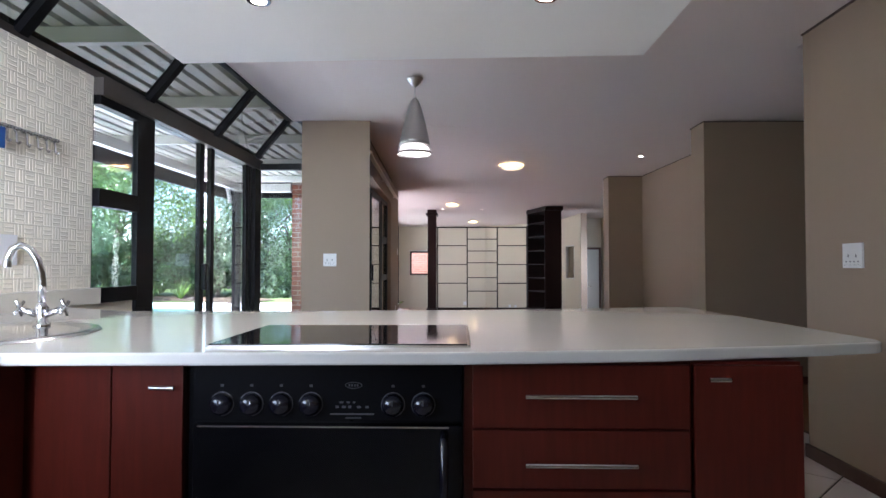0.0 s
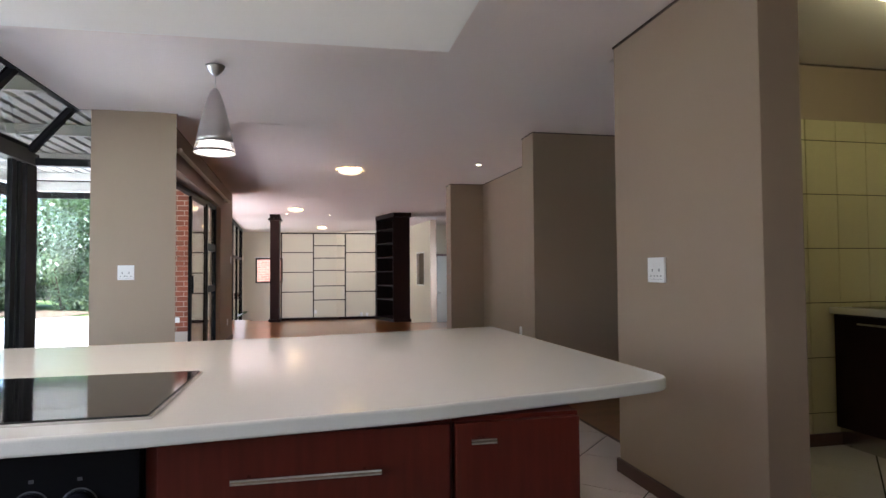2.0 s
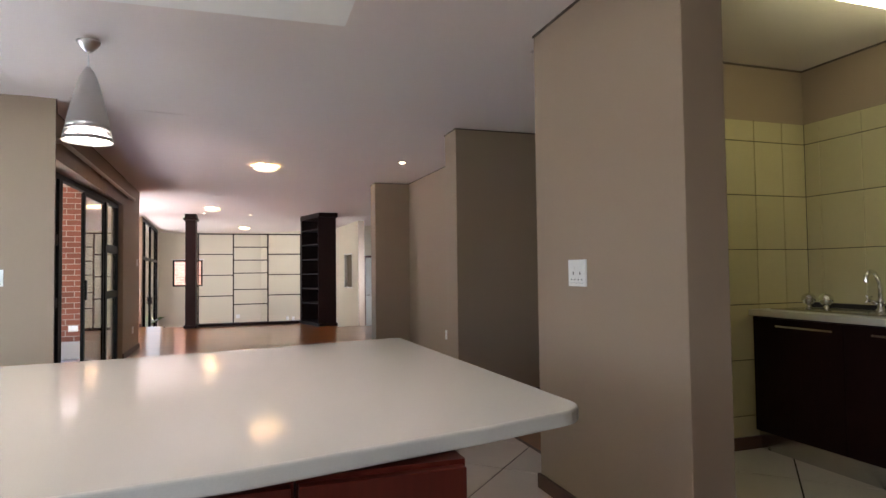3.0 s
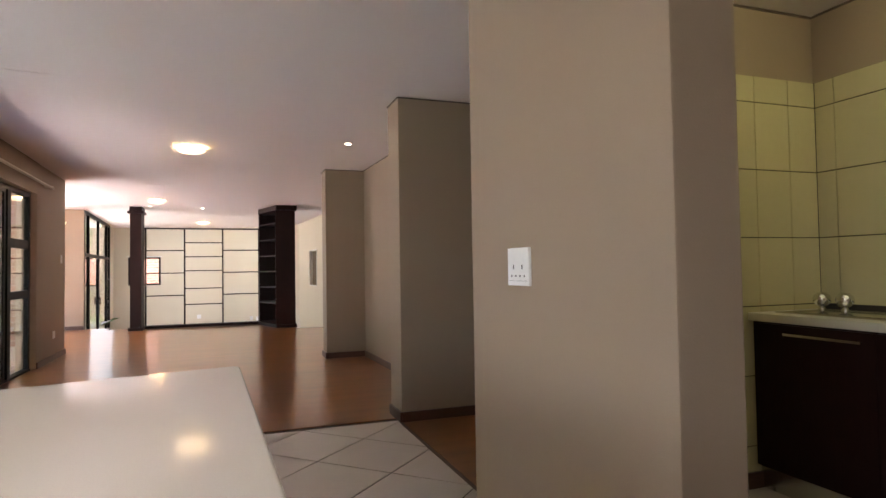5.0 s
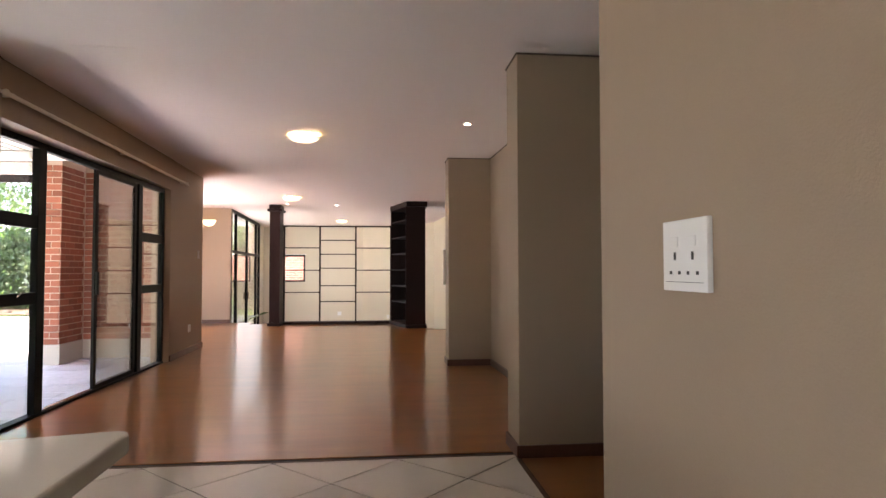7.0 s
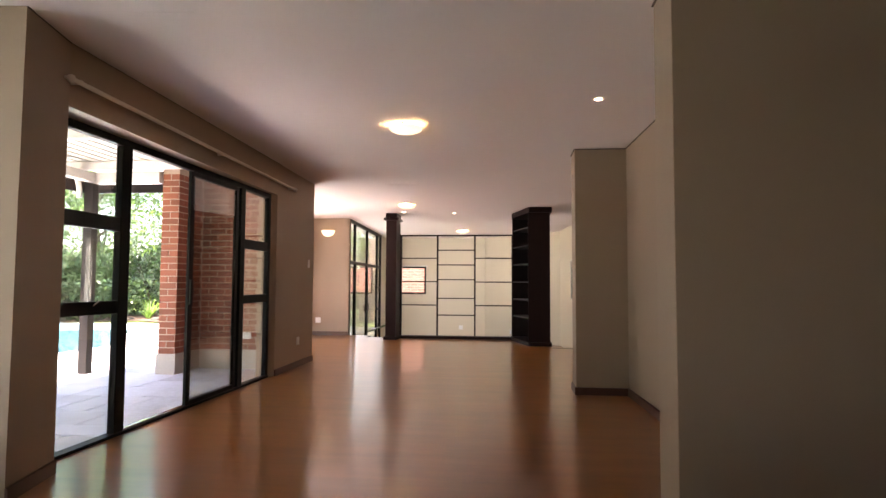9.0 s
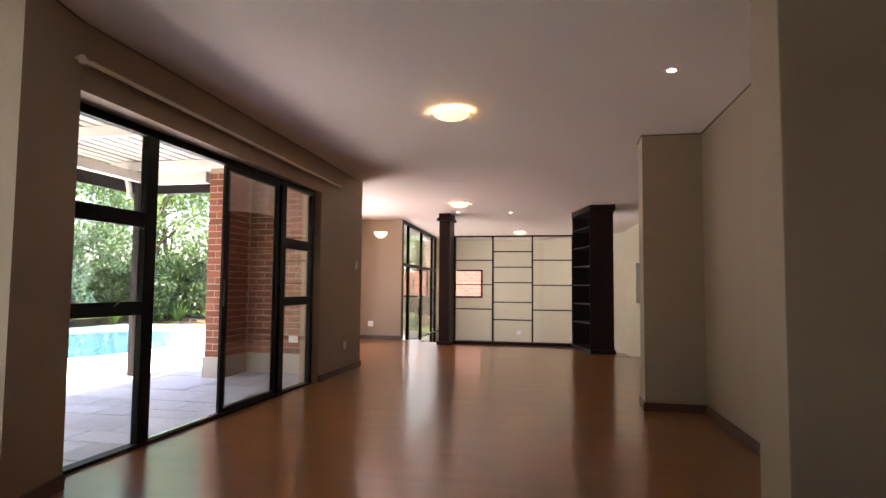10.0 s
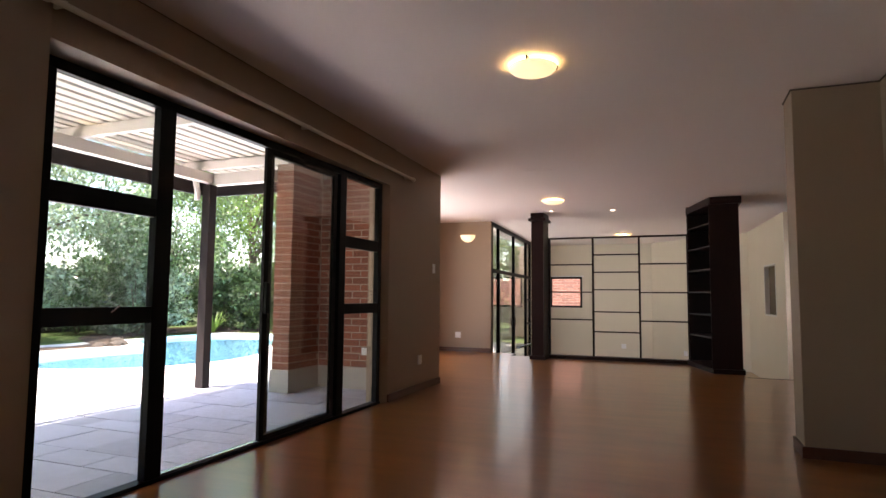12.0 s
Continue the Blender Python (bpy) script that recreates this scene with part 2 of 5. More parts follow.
def lathe(profile, at=(0, 0, 0), seg=32, close=False):
    """A turned body from (radius, z) pairs."""
    bm = bmesh.new()
    rings = []
    for r, z in profile:
        rings.append([bm.verts.new((at[0] + r * math.cos(2 * math.pi * k / seg), at[1] + r * math.sin(2 * math.pi * k / seg), at[2] + z)) for k in range(seg)])
    for a, b in zip(rings, rings[1:]):
        for k in range(seg):
            bm.faces.new((a[k], a[(k + 1) % seg], b[(k + 1) % seg], b[k]))
    if close:
        bm.faces.new(rings[0][::-1])
        bm.faces.new(rings[-1])
    return bm


def tube(points, radius, seg=12, bm=None):
    """A round bar along points; radius is one number or one for each point."""
    bm = bm or bmesh.new()
    pts = [Vector(p) for p in points]
    rad = radius if isinstance(radius, (list, tuple)) else [radius] * len(pts)
    rings, up = [], None
    for i, p in enumerate(pts):
        d = (pts[min(i + 1, len(pts) - 1)] - pts[max(i - 1, 0)]).normalized()
        if up is None:
            up = d.orthogonal().normalized()
        up = (up - d * up.dot(d)).normalized()
        side = d.cross(up)
        rings.append([bm.verts.new(p + rad[i] * (math.cos(2 * math.pi * k / seg) * up + math.sin(2 * math.pi * k / seg) * side)) for k in range(seg)])
    for a, b in zip(rings, rings[1:]):
        for k in range(seg):
            bm.faces.new((a[k], a[(k + 1) % seg], b[(k + 1) % seg], b[k]))
    bm.faces.new(rings[0][::-1])
    bm.faces.new(rings[-1])
    return bm


def disc(r, h, at, axis="z", seg=28, bevel=0.0):
    """A short round body along an axis, from at."""
    d = {"x": (1, 0, 0), "y": (0, 1, 0), "z": (0, 0, 1)}[axis]
    p = Vector(at)
    q = p + Vector(d) * h
    if bevel:
        e = Vector(d) * min(bevel, h / 2.1)
        return tube([p, q - e, q], [r, r, r - bevel], seg)
    return tube([p, q], r, seg)


def prism_pane(points):
    """One flat pane through the given corners."""
    bm = bmesh.new()
    bm.faces.new([bm.verts.new(p) for p in points])
    return bm


def clip(poly, a, b, c):
    """The part of a plan polygon where a*x + b*y <= c."""
    out = []
    for i, p in enumerate(poly):
        q = poly[(i + 1) % len(poly)]
        dp, dq = a * p[0] + b * p[1] - c, a * q[0] + b * q[1] - c
        if dp <= 0:
            out.append(p)
        if dp * dq < 0:
            t = dp / (dp - dq)
            out.append((p[0] + t * (q[0] - p[0]), p[1] + t * (q[1] - p[1])))
    return out


def clip_rect(poly, x0, x1, y0, y1):
    for a, b, c in ((1, 0, x1), (-1, 0, -x0), (0, 1, y1), (0, -1, -y0)):
        poly = clip(poly, a, b, c) if len(poly) > 2 else []
    return poly


def structure(name, bm, material, label, bevel=0.0):
    return tagged(part(name, bm, material, None, bevel=bevel), label, kind="structure", category=name.split("_")[0])


H = 2.47
FAR = -0.5
GZ0 = -0.16

# ---- shell of the house ----
west = prism(([(-1.243, 5.84), (-0.575, 5.84), (-0.695, 6.31), (-0.87, 6.42), (-1.02, 6.42), (-1.02, 6.2), (-1.243, 6.2)], 0, 2.6),
             ([(-0.695, 6.31), (-0.83, 9.90), (-0.87, 9.82), (-1.02, 9.82), (-1.02, 6.42), (-0.87, 6.42)], 2.14, 2.6),
             ([(-0.83, 9.90), (-0.852, 11.33), (-1.02, 11.33), (-1.02, 9.82), (-0.87, 9.82)], 0, 2.6))
structure("wall_west", west, M_WALL, "taupe painted wall with a sliding door opening and end pier")
structure("wall_kitchen_stub", box((2.32, 2.51, 2.42, 3.59, 0, 2.6), (2.51, 2.60, 3.40, 3.9, 0, 2.6)), M_WALL, "taupe painted stub wall between kitchen and scullery", bevel=0.006)
structure("wall_passage", box((2.61, 6.1, 5.72, 6.03, 0, 2.6)), M_WALL, "taupe painted end of the passage wall", bevel=0.006)
structure("wall_east", prism(([(3.20, 6.03), (3.09, 9.18), (3.3, 9.18), (3.4, 6.03)], 0, 2.6)), M_WALL, "taupe painted wall of the living room recess")
structure("wall_alcove", box((2.58, 6.1, 9.18, 9.5, 0, 2.6)), M_WALL, "taupe painted stub wall beside the recess", bevel=0.006)
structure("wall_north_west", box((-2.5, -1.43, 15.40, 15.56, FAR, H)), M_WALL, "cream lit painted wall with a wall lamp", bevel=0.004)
structure("wall_left_room", box((-2.5, -1.02, 11.14, 11.30, 0, 2.6)), M_WALL, "painted return wall of the side room")
structure("wall_left_room_end", box((-2.65, -2.5, 11.14, 11.9, FAR, 2.6), (-2.65, -2.5, 14.3, 15.56, FAR, 2.6), (-2.65, -2.5, 11.9, 14.3, 2.1, 2.6)), M_WALL, "painted end wall of the side room with a wide opening")
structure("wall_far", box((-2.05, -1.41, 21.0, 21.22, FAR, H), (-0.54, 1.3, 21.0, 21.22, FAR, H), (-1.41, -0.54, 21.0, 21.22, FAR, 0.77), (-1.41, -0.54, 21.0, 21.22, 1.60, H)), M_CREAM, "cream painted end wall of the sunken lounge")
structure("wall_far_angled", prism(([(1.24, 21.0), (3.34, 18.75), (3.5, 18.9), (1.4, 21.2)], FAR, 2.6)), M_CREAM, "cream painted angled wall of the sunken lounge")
def hall_strip(y0, y1, z0, z1, d=0.0, w=0.16):
    """A length of the slightly turned hall wall, d in front of or behind its face."""
    p, q = 3.48 - (y0 - 15.65) * 0.0645 + d, 3.48 - (y1 - 15.65) * 0.0645 + d
    return [(p, y0), (p + w, y0), (q + w, y1), (q, y1)], z0, z1


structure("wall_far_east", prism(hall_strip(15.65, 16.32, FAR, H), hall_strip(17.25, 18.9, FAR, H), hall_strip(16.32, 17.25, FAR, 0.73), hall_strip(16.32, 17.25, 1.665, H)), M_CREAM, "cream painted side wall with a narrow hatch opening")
# thin sheet that makes the end face darker than the cream wall
structure("wall_far_end", box((3.48, 3.64, 15.642, 15.649, FAR, H)), M_WALL, "thin darker taupe sheet over the end of the lounge side wall")
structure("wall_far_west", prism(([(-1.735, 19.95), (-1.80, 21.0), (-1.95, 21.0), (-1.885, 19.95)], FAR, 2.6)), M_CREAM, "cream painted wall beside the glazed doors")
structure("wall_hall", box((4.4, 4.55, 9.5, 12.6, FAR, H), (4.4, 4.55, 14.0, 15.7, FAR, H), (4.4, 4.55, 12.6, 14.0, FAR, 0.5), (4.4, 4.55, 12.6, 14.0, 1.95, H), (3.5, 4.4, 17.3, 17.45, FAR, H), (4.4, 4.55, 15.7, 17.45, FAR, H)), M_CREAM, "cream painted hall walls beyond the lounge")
# added out of view, keeps the bright outside out of the pane reflections
structure("wall_neighbour", box((5.2, 5.35, 10.5, 17.4, FAR, 2.6)), M_CREAM, "unseen added wall that blocks the bright view through the hall opening")
structure("wall_passage_end", box((6.0, 6.15, 3.76, 5.72, 0, H), (2.51, 6.15, 3.76, 3.9, 0, 2.56)), M_WALL, "painted passage walls")
structure("wall_scullery", box((4.47, 4.62, -1.35, 3.76, 0, 2.56)), M_WALL, "taupe painted scullery wall above the tiles")
structure("wall_kitchen_back", box((-1.83, 4.62, -1.5, -1.35, 0, 2.6)), M_WALL, "taupe painted kitchen wall")
structure("wall_kitchen_west", box((-1.83, -1.696, 0.9, 3.23, 0, 2.15), (-1.83, -1.696, -1.35, -1.1, 0, 2.15), (-1.83, -1.696, -1.1, 0.9, 0, 1.0), (-1.83, -1.696, -1.1, 0.9, 2.0, 2.15), (-1.83, -1.696, 3.23, 3.70, 0, 0.90)), M_MGROUT, "low tiled kitchen wall under the glass roof")


def cz(x, y):
    """The height of the slightly uneven ceiling."""
    k = min(max((0.3 - x) / 1.0, 0), 1) * min(max((14.0 - y) / 4.0, 0), 1)
    return H + 0.06 * k


def soffit(*rects):
    """A ceiling slab with a gently uneven underside over plan rectangles."""
    bm = bmesh.new()
    for x0, x1, y0, y1 in rects:
        nx, ny = max(1, round((x1 - x0) / 0.6)), max(1, round((y1 - y0) / 0.6))
        g = [[bm.verts.new((x0 + (x1 - x0) * i / nx, y0 + (y1 - y0) * j / ny, cz(x0 + (x1 - x0) * i / nx, y0 + (y1 - y0) * j / ny))) for j in range(ny + 1)] for i in range(nx + 1)]
        for i in range(nx):
            for j in range(ny):
                bm.faces.new((g[i][j], g[i][j + 1], g[i + 1][j + 1], g[i + 1][j]))
        t = [bm.verts.new((x, y, 2.7)) for x, y in ((x0, y0), (x1, y0), (x1, y1), (x0, y1))]
        bm.faces.new(t)
        edge = [[g[i][0] for i in range(nx + 1)], [g[nx][j] for j in range(ny + 1)], [g[i][ny] for i in range(nx, -1, -1)], [g[0][j] for j in range(ny, -1, -1)]]
        for k, e in enumerate(edge):
            bm.faces.new([*e, t[(k + 1) % 4], t[k]])
    return bm


structure("ceiling", soffit((-1.35, 2.41, -1.5, 5.9), (2.41, 6.2, 3.82, 5.9), (-1.06, 6.2, 5.9, 11.2), (-2.65, 6.2, 11.2, 15.6), (-2.1, 6.2, 15.6, 21.25)), M_CEIL, "off-white painted flat ceiling")
structure("ceiling_scullery", box((2.41, 4.62, -1.5, 3.9, 2.53, 2.62)), M_CEIL, "off-white scullery ceiling")
structure("ceiling_bulkhead", prism(([(-1.05, -1.35), (1.157, -1.35), (1.157, 2.84), (-1.05, 2.90)], 2.09, H + 0.02)), M_BULK, "white dropped bulkhead over the kitchen counter")

# dark strips that paint the shadow line under the ceilings, and skirtings
sk = [(-0.575, 5.84, -0.695, 6.31), (-0.83, 9.90, -0.852, 11.33)]
skb = prism(*[([(a, b), (a + 0.016, b), (c + 0.016, d), (c, d)], 0.0, 0.075) for a, b, c, d in sk])
structure("baseboard_west", skb, M_SKIRT, "brown wooden skirting along the door wall")
structure("baseboard_passage", box((2.594, 2.61, 5.706, 6.03, 0, 0.075), (2.61, 6.0, 5.704, 5.72, 0, 0.075)), M_SKIRT, "brown wooden skirting round the passage wall end")
structure("baseboard_alcove", box((2.564, 2.58, 9.164, 9.5, 0, 0.075), (2.58, 3.09, 9.164, 9.18, 0, 0.075)), M_SKIRT, "brown wooden skirting of the recess")
structure("baseboard_east", prism(([(3.184, 6.03), (3.076, 9.164), (3.09, 9.164), (3.20, 6.03)], 0, 0.075)), M_SKIRT, "brown wooden skirting of the recess wall")
structure("baseboard_stub", box((2.304, 2.32, 2.404, 3.60, 0, 0.075), (2.32, 2.51, 2.404, 2.42, 0, 0.075)), M_SKIRT, "brown wooden skirting of the kitchen stub wall")
structure("baseboard_north", box((-2.5, -1.43, 15.384, 15.40, 0, 0.075)), M_SKIRT, "brown wooden skirting of the lit wall")
structure("trim_west", prism(([(-0.575, 5.84), (-0.567, 5.84), (-0.687, 6.31), (-0.695, 6.31)], cz(-0.6, 6) - 0.008, cz(-0.6, 6) - 0.001), ([(-0.695, 6.31), (-0.687, 6.31), (-0.824, 10.0), (-0.832, 10.0)], cz(-0.7, 8) - 0.009, cz(-0.7, 8) - 0.001)), M_GAP, "dark shadow line under the ceiling")
structure("trim_stub", box((2.312, 2.32, 2.42, 3.59, H - 0.012, H - 0.001)), M_GAP, "dark shadow line under the kitchen ceiling")
structure("trim_scullery", box((2.6, 4.462, 3.752, 3.76, 2.518, 2.529), (4.462, 4.47, -1.3, 3.76, 2.518, 2.529)), M_GAP, "dark shadow line under the scullery ceiling")
structure("trim_passage", box((2.602, 2.61, 5.712, 6.03, H - 0.010, H - 0.001), (2.61, 6.0, 5.712, 5.72, H - 0.010, H - 0.001)), M_GAP, "dark shadow line over the passage wall")
structure("trim_alcove", box((2.572, 2.58, 9.172, 9.5, H - 0.010, H - 0.001), (2.58, 3.09, 9.172, 9.18, H - 0.010, H - 0.001)), M_GAP, "dark shadow line over the recess wall")
structure("trim_east", prism(([(3.192, 6.03), (3.082, 9.172), (3.09, 9.172), (3.20, 6.03)], H - 0.010, H - 0.001)), M_GAP, "dark shadow line along the recess")

# floors
floor_tiles = structure("floor_kitchen", box((-1.69, 4.47, -1.35, 3.76, -0.12, -0.006), (-1.69, 2.60, 3.76, 5.775, -0.12, -0.006)), M_GROUT, "pale ceramic floor tiles laid diagonally with dark joints")
floor_wood = structure("floor_living", box((-0.9, 6.0, 5.775, 13.58, -0.2, -0.006), (-1.69, -0.9, 5.775, 5.86, -0.2, -0.006), (2.60, 6.0, 3.9, 5.775, -0.2, -0.006), (-0.95, 2.66, 13.58, 15.02, -0.6, -0.006), (-2.6, -0.95, 11.3, 15.40, -0.6, -0.006)), M_GROUT, "glossy red-brown laminate plank floor")
structure("floor_lounge", box((-2.0, 6.0, 13.58, 21.0, FAR - 0.1, FAR)), M_WOOD, "sunken lounge floor of red-brown laminate")
structure("trim_threshold", prism(([(-1.2, 5.782), (2.60, 5.78), (2.60, 5.795), (-1.2, 5.797)], 0.0, 0.003)), M_SKIRT, "brown wooden threshold strip between tile and laminate")
structure("trim_threshold_passage", box((2.588, 2.612, 3.56, 5.70, 0.0, 0.003)), M_SKIRT, "brown wooden threshold strip of the passage")

# ---- sliding door of the living room ----
door = tagged(thing("door_1", (0, 0, 0)), "dark aluminium sliding glass door, half open to the patio", "door", kind="structure")
DX0, DX1 = -0.925, -0.875
part("door_frame", box((DX0, DX1, 6.42, 9.82, 2.085, 2.14), (DX0, DX1, 6.42, 6.475, 0.0, 2.085), (DX0, DX1, 9.755, 9.82, 0.0, 2.085), (DX0 - 0.02, DX1 + 0.01, 6.42, 9.82, -0.01, 0.022)), M_FRAME, door, bevel=0.004)
for y0, y1 in ((7.085, 7.195), (9.025, 9.13)):
    part("mullion", box((DX0, DX1 + 0.004, y0, y1, 0.022, 2.085)), M_FRAME, door, bevel=0.005)
for y0, y1 in ((6.475, 7.085), (9.13, 9.755)):
    for z0, z1 in ((1.458, 1.56), (0.873, 0.963)):
        part("transom", box((DX0 + 0.005, DX1 - 0.003, y0, y1, z0, z1)), M_FRAME, door, bevel=0.004)
    for z0, z1 in ((0.022, 0.873), (0.963, 1.458), (1.56, 2.085)):
        part("pane", box((-0.913, -0.907, y0, y1, z0, z1)), M_GLASS, door).visible_shadow = False
for y0, y1, x in ((8.035, 8.985, -0.890), (8.105, 9.025, -0.916)):
    leaf = part("sliding_leaf", box((x - 0.012, x + 0.012, y0, y0 + 0.05, 0.03, 2.08), (x - 0.012, x + 0.012, y1 - 0.055, y1, 0.03, 2.08), (x - 0.012, x + 0.012, y0 + 0.05, y1 - 0.055, 0.024, 0.06), (x - 0.012, x + 0.012, y0 + 0.05, y1 - 0.055, 2.045, 2.085)), M_FRAME, door)
    part("pane", box((x - 0.003, x + 0.003, y0 + 0.05, y1 - 0.055, 0.06, 2.045)), M_GLASS, leaf).visible_shadow = False
    if y0 < 8.1:
        part("lock", box((x + 0.012, x + 0.036, y0 + 0.006, y0 + 0.044, 0.90, 1.12)), M_BLACK, leaf, bevel=0.006)
part("track", box((DX0 + 0.008, DX1 - 0.008, 7.195, 8.035, 0.022, 0.032)), M_STEEL, door)
part("window_stay", tube([(-0.873, 6.83, 0.935), (-0.862, 6.845, 0.952), (-0.858, 6.865, 0.968)], 0.005, 8), M_STEEL, door)

rod = thing("curtain_rail", (0, 0, 0), "cream double curtain rail on brackets above the sliding door", "curtain rail")
RA, RB = Vector((-0.63, 6.24, 2.28)), Vector((-0.77, 10.33, 2.272))
part("rail", tube([RA, RB], 0.014, 10), M_RAIL, rod)
part("rail", tube([RA + Vector((-0.035, 0, 0.012)), RB + Vector((-0.035, 0, 0.012))], 0.011, 8), M_RAIL, rod)
for k in (0.02, 0.5, 0.98):
    p = RA.lerp(RB, k)
    part("bracket", box((p.x - 0.075, p.x + 0.010, p.y - 0.008, p.y + 0.008, p.z - 0.008, p.z + 0.016)), M_RAIL, rod, bevel=0.003)
for p in (RA, RB):
    part("finial", lathe([(0.001, -0.026), (0.018, -0.018), (0.024, 0), (0.018, 0.018), (0.001, 0.026)], p, 12), M_RAIL, rod, smooth=True)

# ---- kitchen glazing ----
KX = -1.69
kw = tagged(thing("window_1", (0, 0, 0)), "black framed kitchen window and folding glass doors under a glass roof", "window", kind="structure")
for y0, y1 in ((3.643, 3.845), (4.525, 4.60), (4.725, 4.79), (5.50, 5.57)):
    part("post", box((KX - 0.018, KX + 0.018, y0, y1, GZ0, 2.04)), M_FRAME, kw, bevel=0.004)
part("corner_post", box((KX - 0.03, KX + 0.035, 5.70, 5.87, GZ0, 2.04)), M_FRAME, kw, bevel=0.005)
part("head_beam", box((KX - 0.06, KX + 0.05, 3.23, 5.87, 2.04, 2.135)), M_BROWNBEAM, kw, bevel=0.004)
part("head_rail", box((KX + 0.05, -1.243, 5.80, 5.87, 2.04, 2.10)), M_FRAME, kw)
part("jamb", box((KX - 0.05, KX - 0.01, 3.23, 3.242, 0.90, 2.04)), M_FRAME, kw)
for z0, z1 in ((0.90, 0.985), (1.43, 1.53), (1.99, 2.04)):
    part("transom", box((KX - 0.028, KX + 0.028, 3.242, 3.643, z0, z1)), M_FRAME, kw, bevel=0.004)
part("handle", box((KX + 0.03, KX + 0.06, 4.53, 4.58, 0.92, 1.12)), M_BLACK, kw, bevel=0.008)
part("sill_rail", box((KX - 0.03, KX + 0.03, 3.845, 5.68, GZ0, 0.03)), M_FRAME, kw)
for y0, y1, z0 in ((3.242, 3.643, 0.985), (3.845, 4.516, 0.03), (4.80, 5.50, 0.03)):
    part("pane", box((KX - 0.004, KX + 0.003, y0, y1, z0, 2.04)), M_GLASSK, kw).visible_shadow = False
part("pane", box((KX + 0.05, -1.243, 5.83, 5.836, 0.02, 2.04)), M_GLASSK, kw).visible_shadow = False
part("folded_leaf", box((KX - 0.015, KX + 0.015, 5.61, 5.66, 0.03, 2.04)), M_FRAME, kw)

roofg = tagged(thing("window_2", (0, 0, 0)), "sloping glass kitchen roof with black glazing bars", "skylight", kind="structure")


def prism_between(a, b, w, h):
    """A square bar from a to b, w wide along y and h deep."""
    d = (b - a).normalized()
    s = Vector((0, 1, 0)) if abs(d.y) < 0.9 else Vector((1, 0, 0))
    u = d.cross(s).normalized()
    bm = bmesh.new()
    v = [bm.verts.new(p + s * (w / 2 * i) + u * (h / 2 * j)) for p in (a, b) for i, j in ((-1, -1), (1, -1), (1, 1), (-1, 1))]
    for f in ((3, 2, 1, 0), (4, 5, 6, 7), (0, 1, 5, 4), (1, 2, 6, 5), (2, 3, 7, 6), (3, 0, 4, 7)):
        bm.faces.new([v[i] for i in f])
    return bm


for y in (0.5, 1.6, 2.67, 3.79, 4.84, 5.83):
    part("glazing_bar", prism_between(Vector((-1.35, y, 2.57)), Vector((KX, y, 2.16)), 0.06, 0.05), M_FRAME, roofg)
part("wall_flashing", box((KX - 0.05, KX - 0.003, -1.35, 5.86, 2.137, 2.205)), M_BROWNBEAM, roofg)
part("top_rail", box((-1.385, -1.345, -1.35, 5.87, 2.52, 2.59)), M_FRAME, roofg)
gp = bmesh.new()
gv = [gp.verts.new(p) for p in ((-1.35, -1.35, 2.585), (-1.35, 5.86, 2.585), (KX, 5.86, 2.175), (KX, -1.35, 2.175))]
gp.faces.new(gv)
part("roof_pane", gp, M_TINT, roofg).visible_shadow = False
part("gable_pane", prism_pane(((-1.243, 5.85, 2.10), (KX, 5.85, 2.10), (KX, 5.85, 2.16), (-1.35, 5.85, 2.57), (-1.243, 5.85, 2.57))), M_TINT, roofg).visible_shadow = False

# ---- kitchen counter ----


def rounded(poly, k, r, n=6):
    """The plan polygon with corner k rounded by r."""
    p, a, b = Vector(poly[k]), Vector(poly[k - 1]), Vector(poly[(k + 1) % len(poly)])
    s, e = p + (a - p).normalized() * r, p + (b - p).normalized() * r
    arc = []
    for i in range(n + 1):
        t = i / n
        q = s * (1 - t) ** 2 + p * 2 * t * (1 - t) + e * t ** 2
        arc.append((q.x, q.y))
    return poly[:k] + arc + poly[k + 1:]


TOP = [(-1.69, -1.30), (-0.795, -1.30), (-0.785, 1.44), (0.30, 1.485), (0.80, 1.545), (1.22, 1.64), (1.465, 1.71), (1.417, 3.085), (0.52, 2.875), (-0.13, 2.79), (-1.22, 2.72), (-1.69, 3.0)]
top = rounded(rounded(TOP, 7, 0.03), 6, 0.07)
worktop = tagged(part("worktop", prism((top, 0.869, 0.90)), M_QUARTZ), "cream quartz worktop with a rounded breakfast bar corner", "worktop")
bv = worktop.modifiers.new("edge", "BEVEL")
bv.width, bv.segments, bv.limit_method = 0.006, 3, "ANGLE"
ups = tagged(part("upstand", box((-1.694, -1.65, -1.3, 3.25, 0.901, 0.985)), M_UPSTAND, bevel=0.005), "cream stone upstand along the kitchen wall", "upstand")
FY = 1.595


def bar_handle(parent, x0, x1, z, y=FY - 0.02):
    h = part("handle", tube([(x0, y - 0.026, z), (x1, y - 0.026, z)], 0.006, 10), M_STEEL, parent, "brushed steel bar handle")
    for x in (x0 + 0.03, x1 - 0.03):
        part("handle_post", tube([(x, y - 0.024, z), (x, y + 0.003, z)], 0.004, 8), M_STEEL, h)
    return h


def front(name, parent, x0, x1, z0, z1, y=FY):
    return part(name, box((x0 + 0.002, x1 - 0.002, y - 0.02, y, z0 + 0.002, z1 - 0.002)), M_CAB, parent, bevel=0.0025)


corner = thing("corner_cabinet", (0, 0, 0), "red mahogany corner cabinet with a narrow door and steel handle", "cabinet")
part("body", box((-1.58, -0.414, FY, 2.6, 0.10, 0.864)), M_CAB, corner)
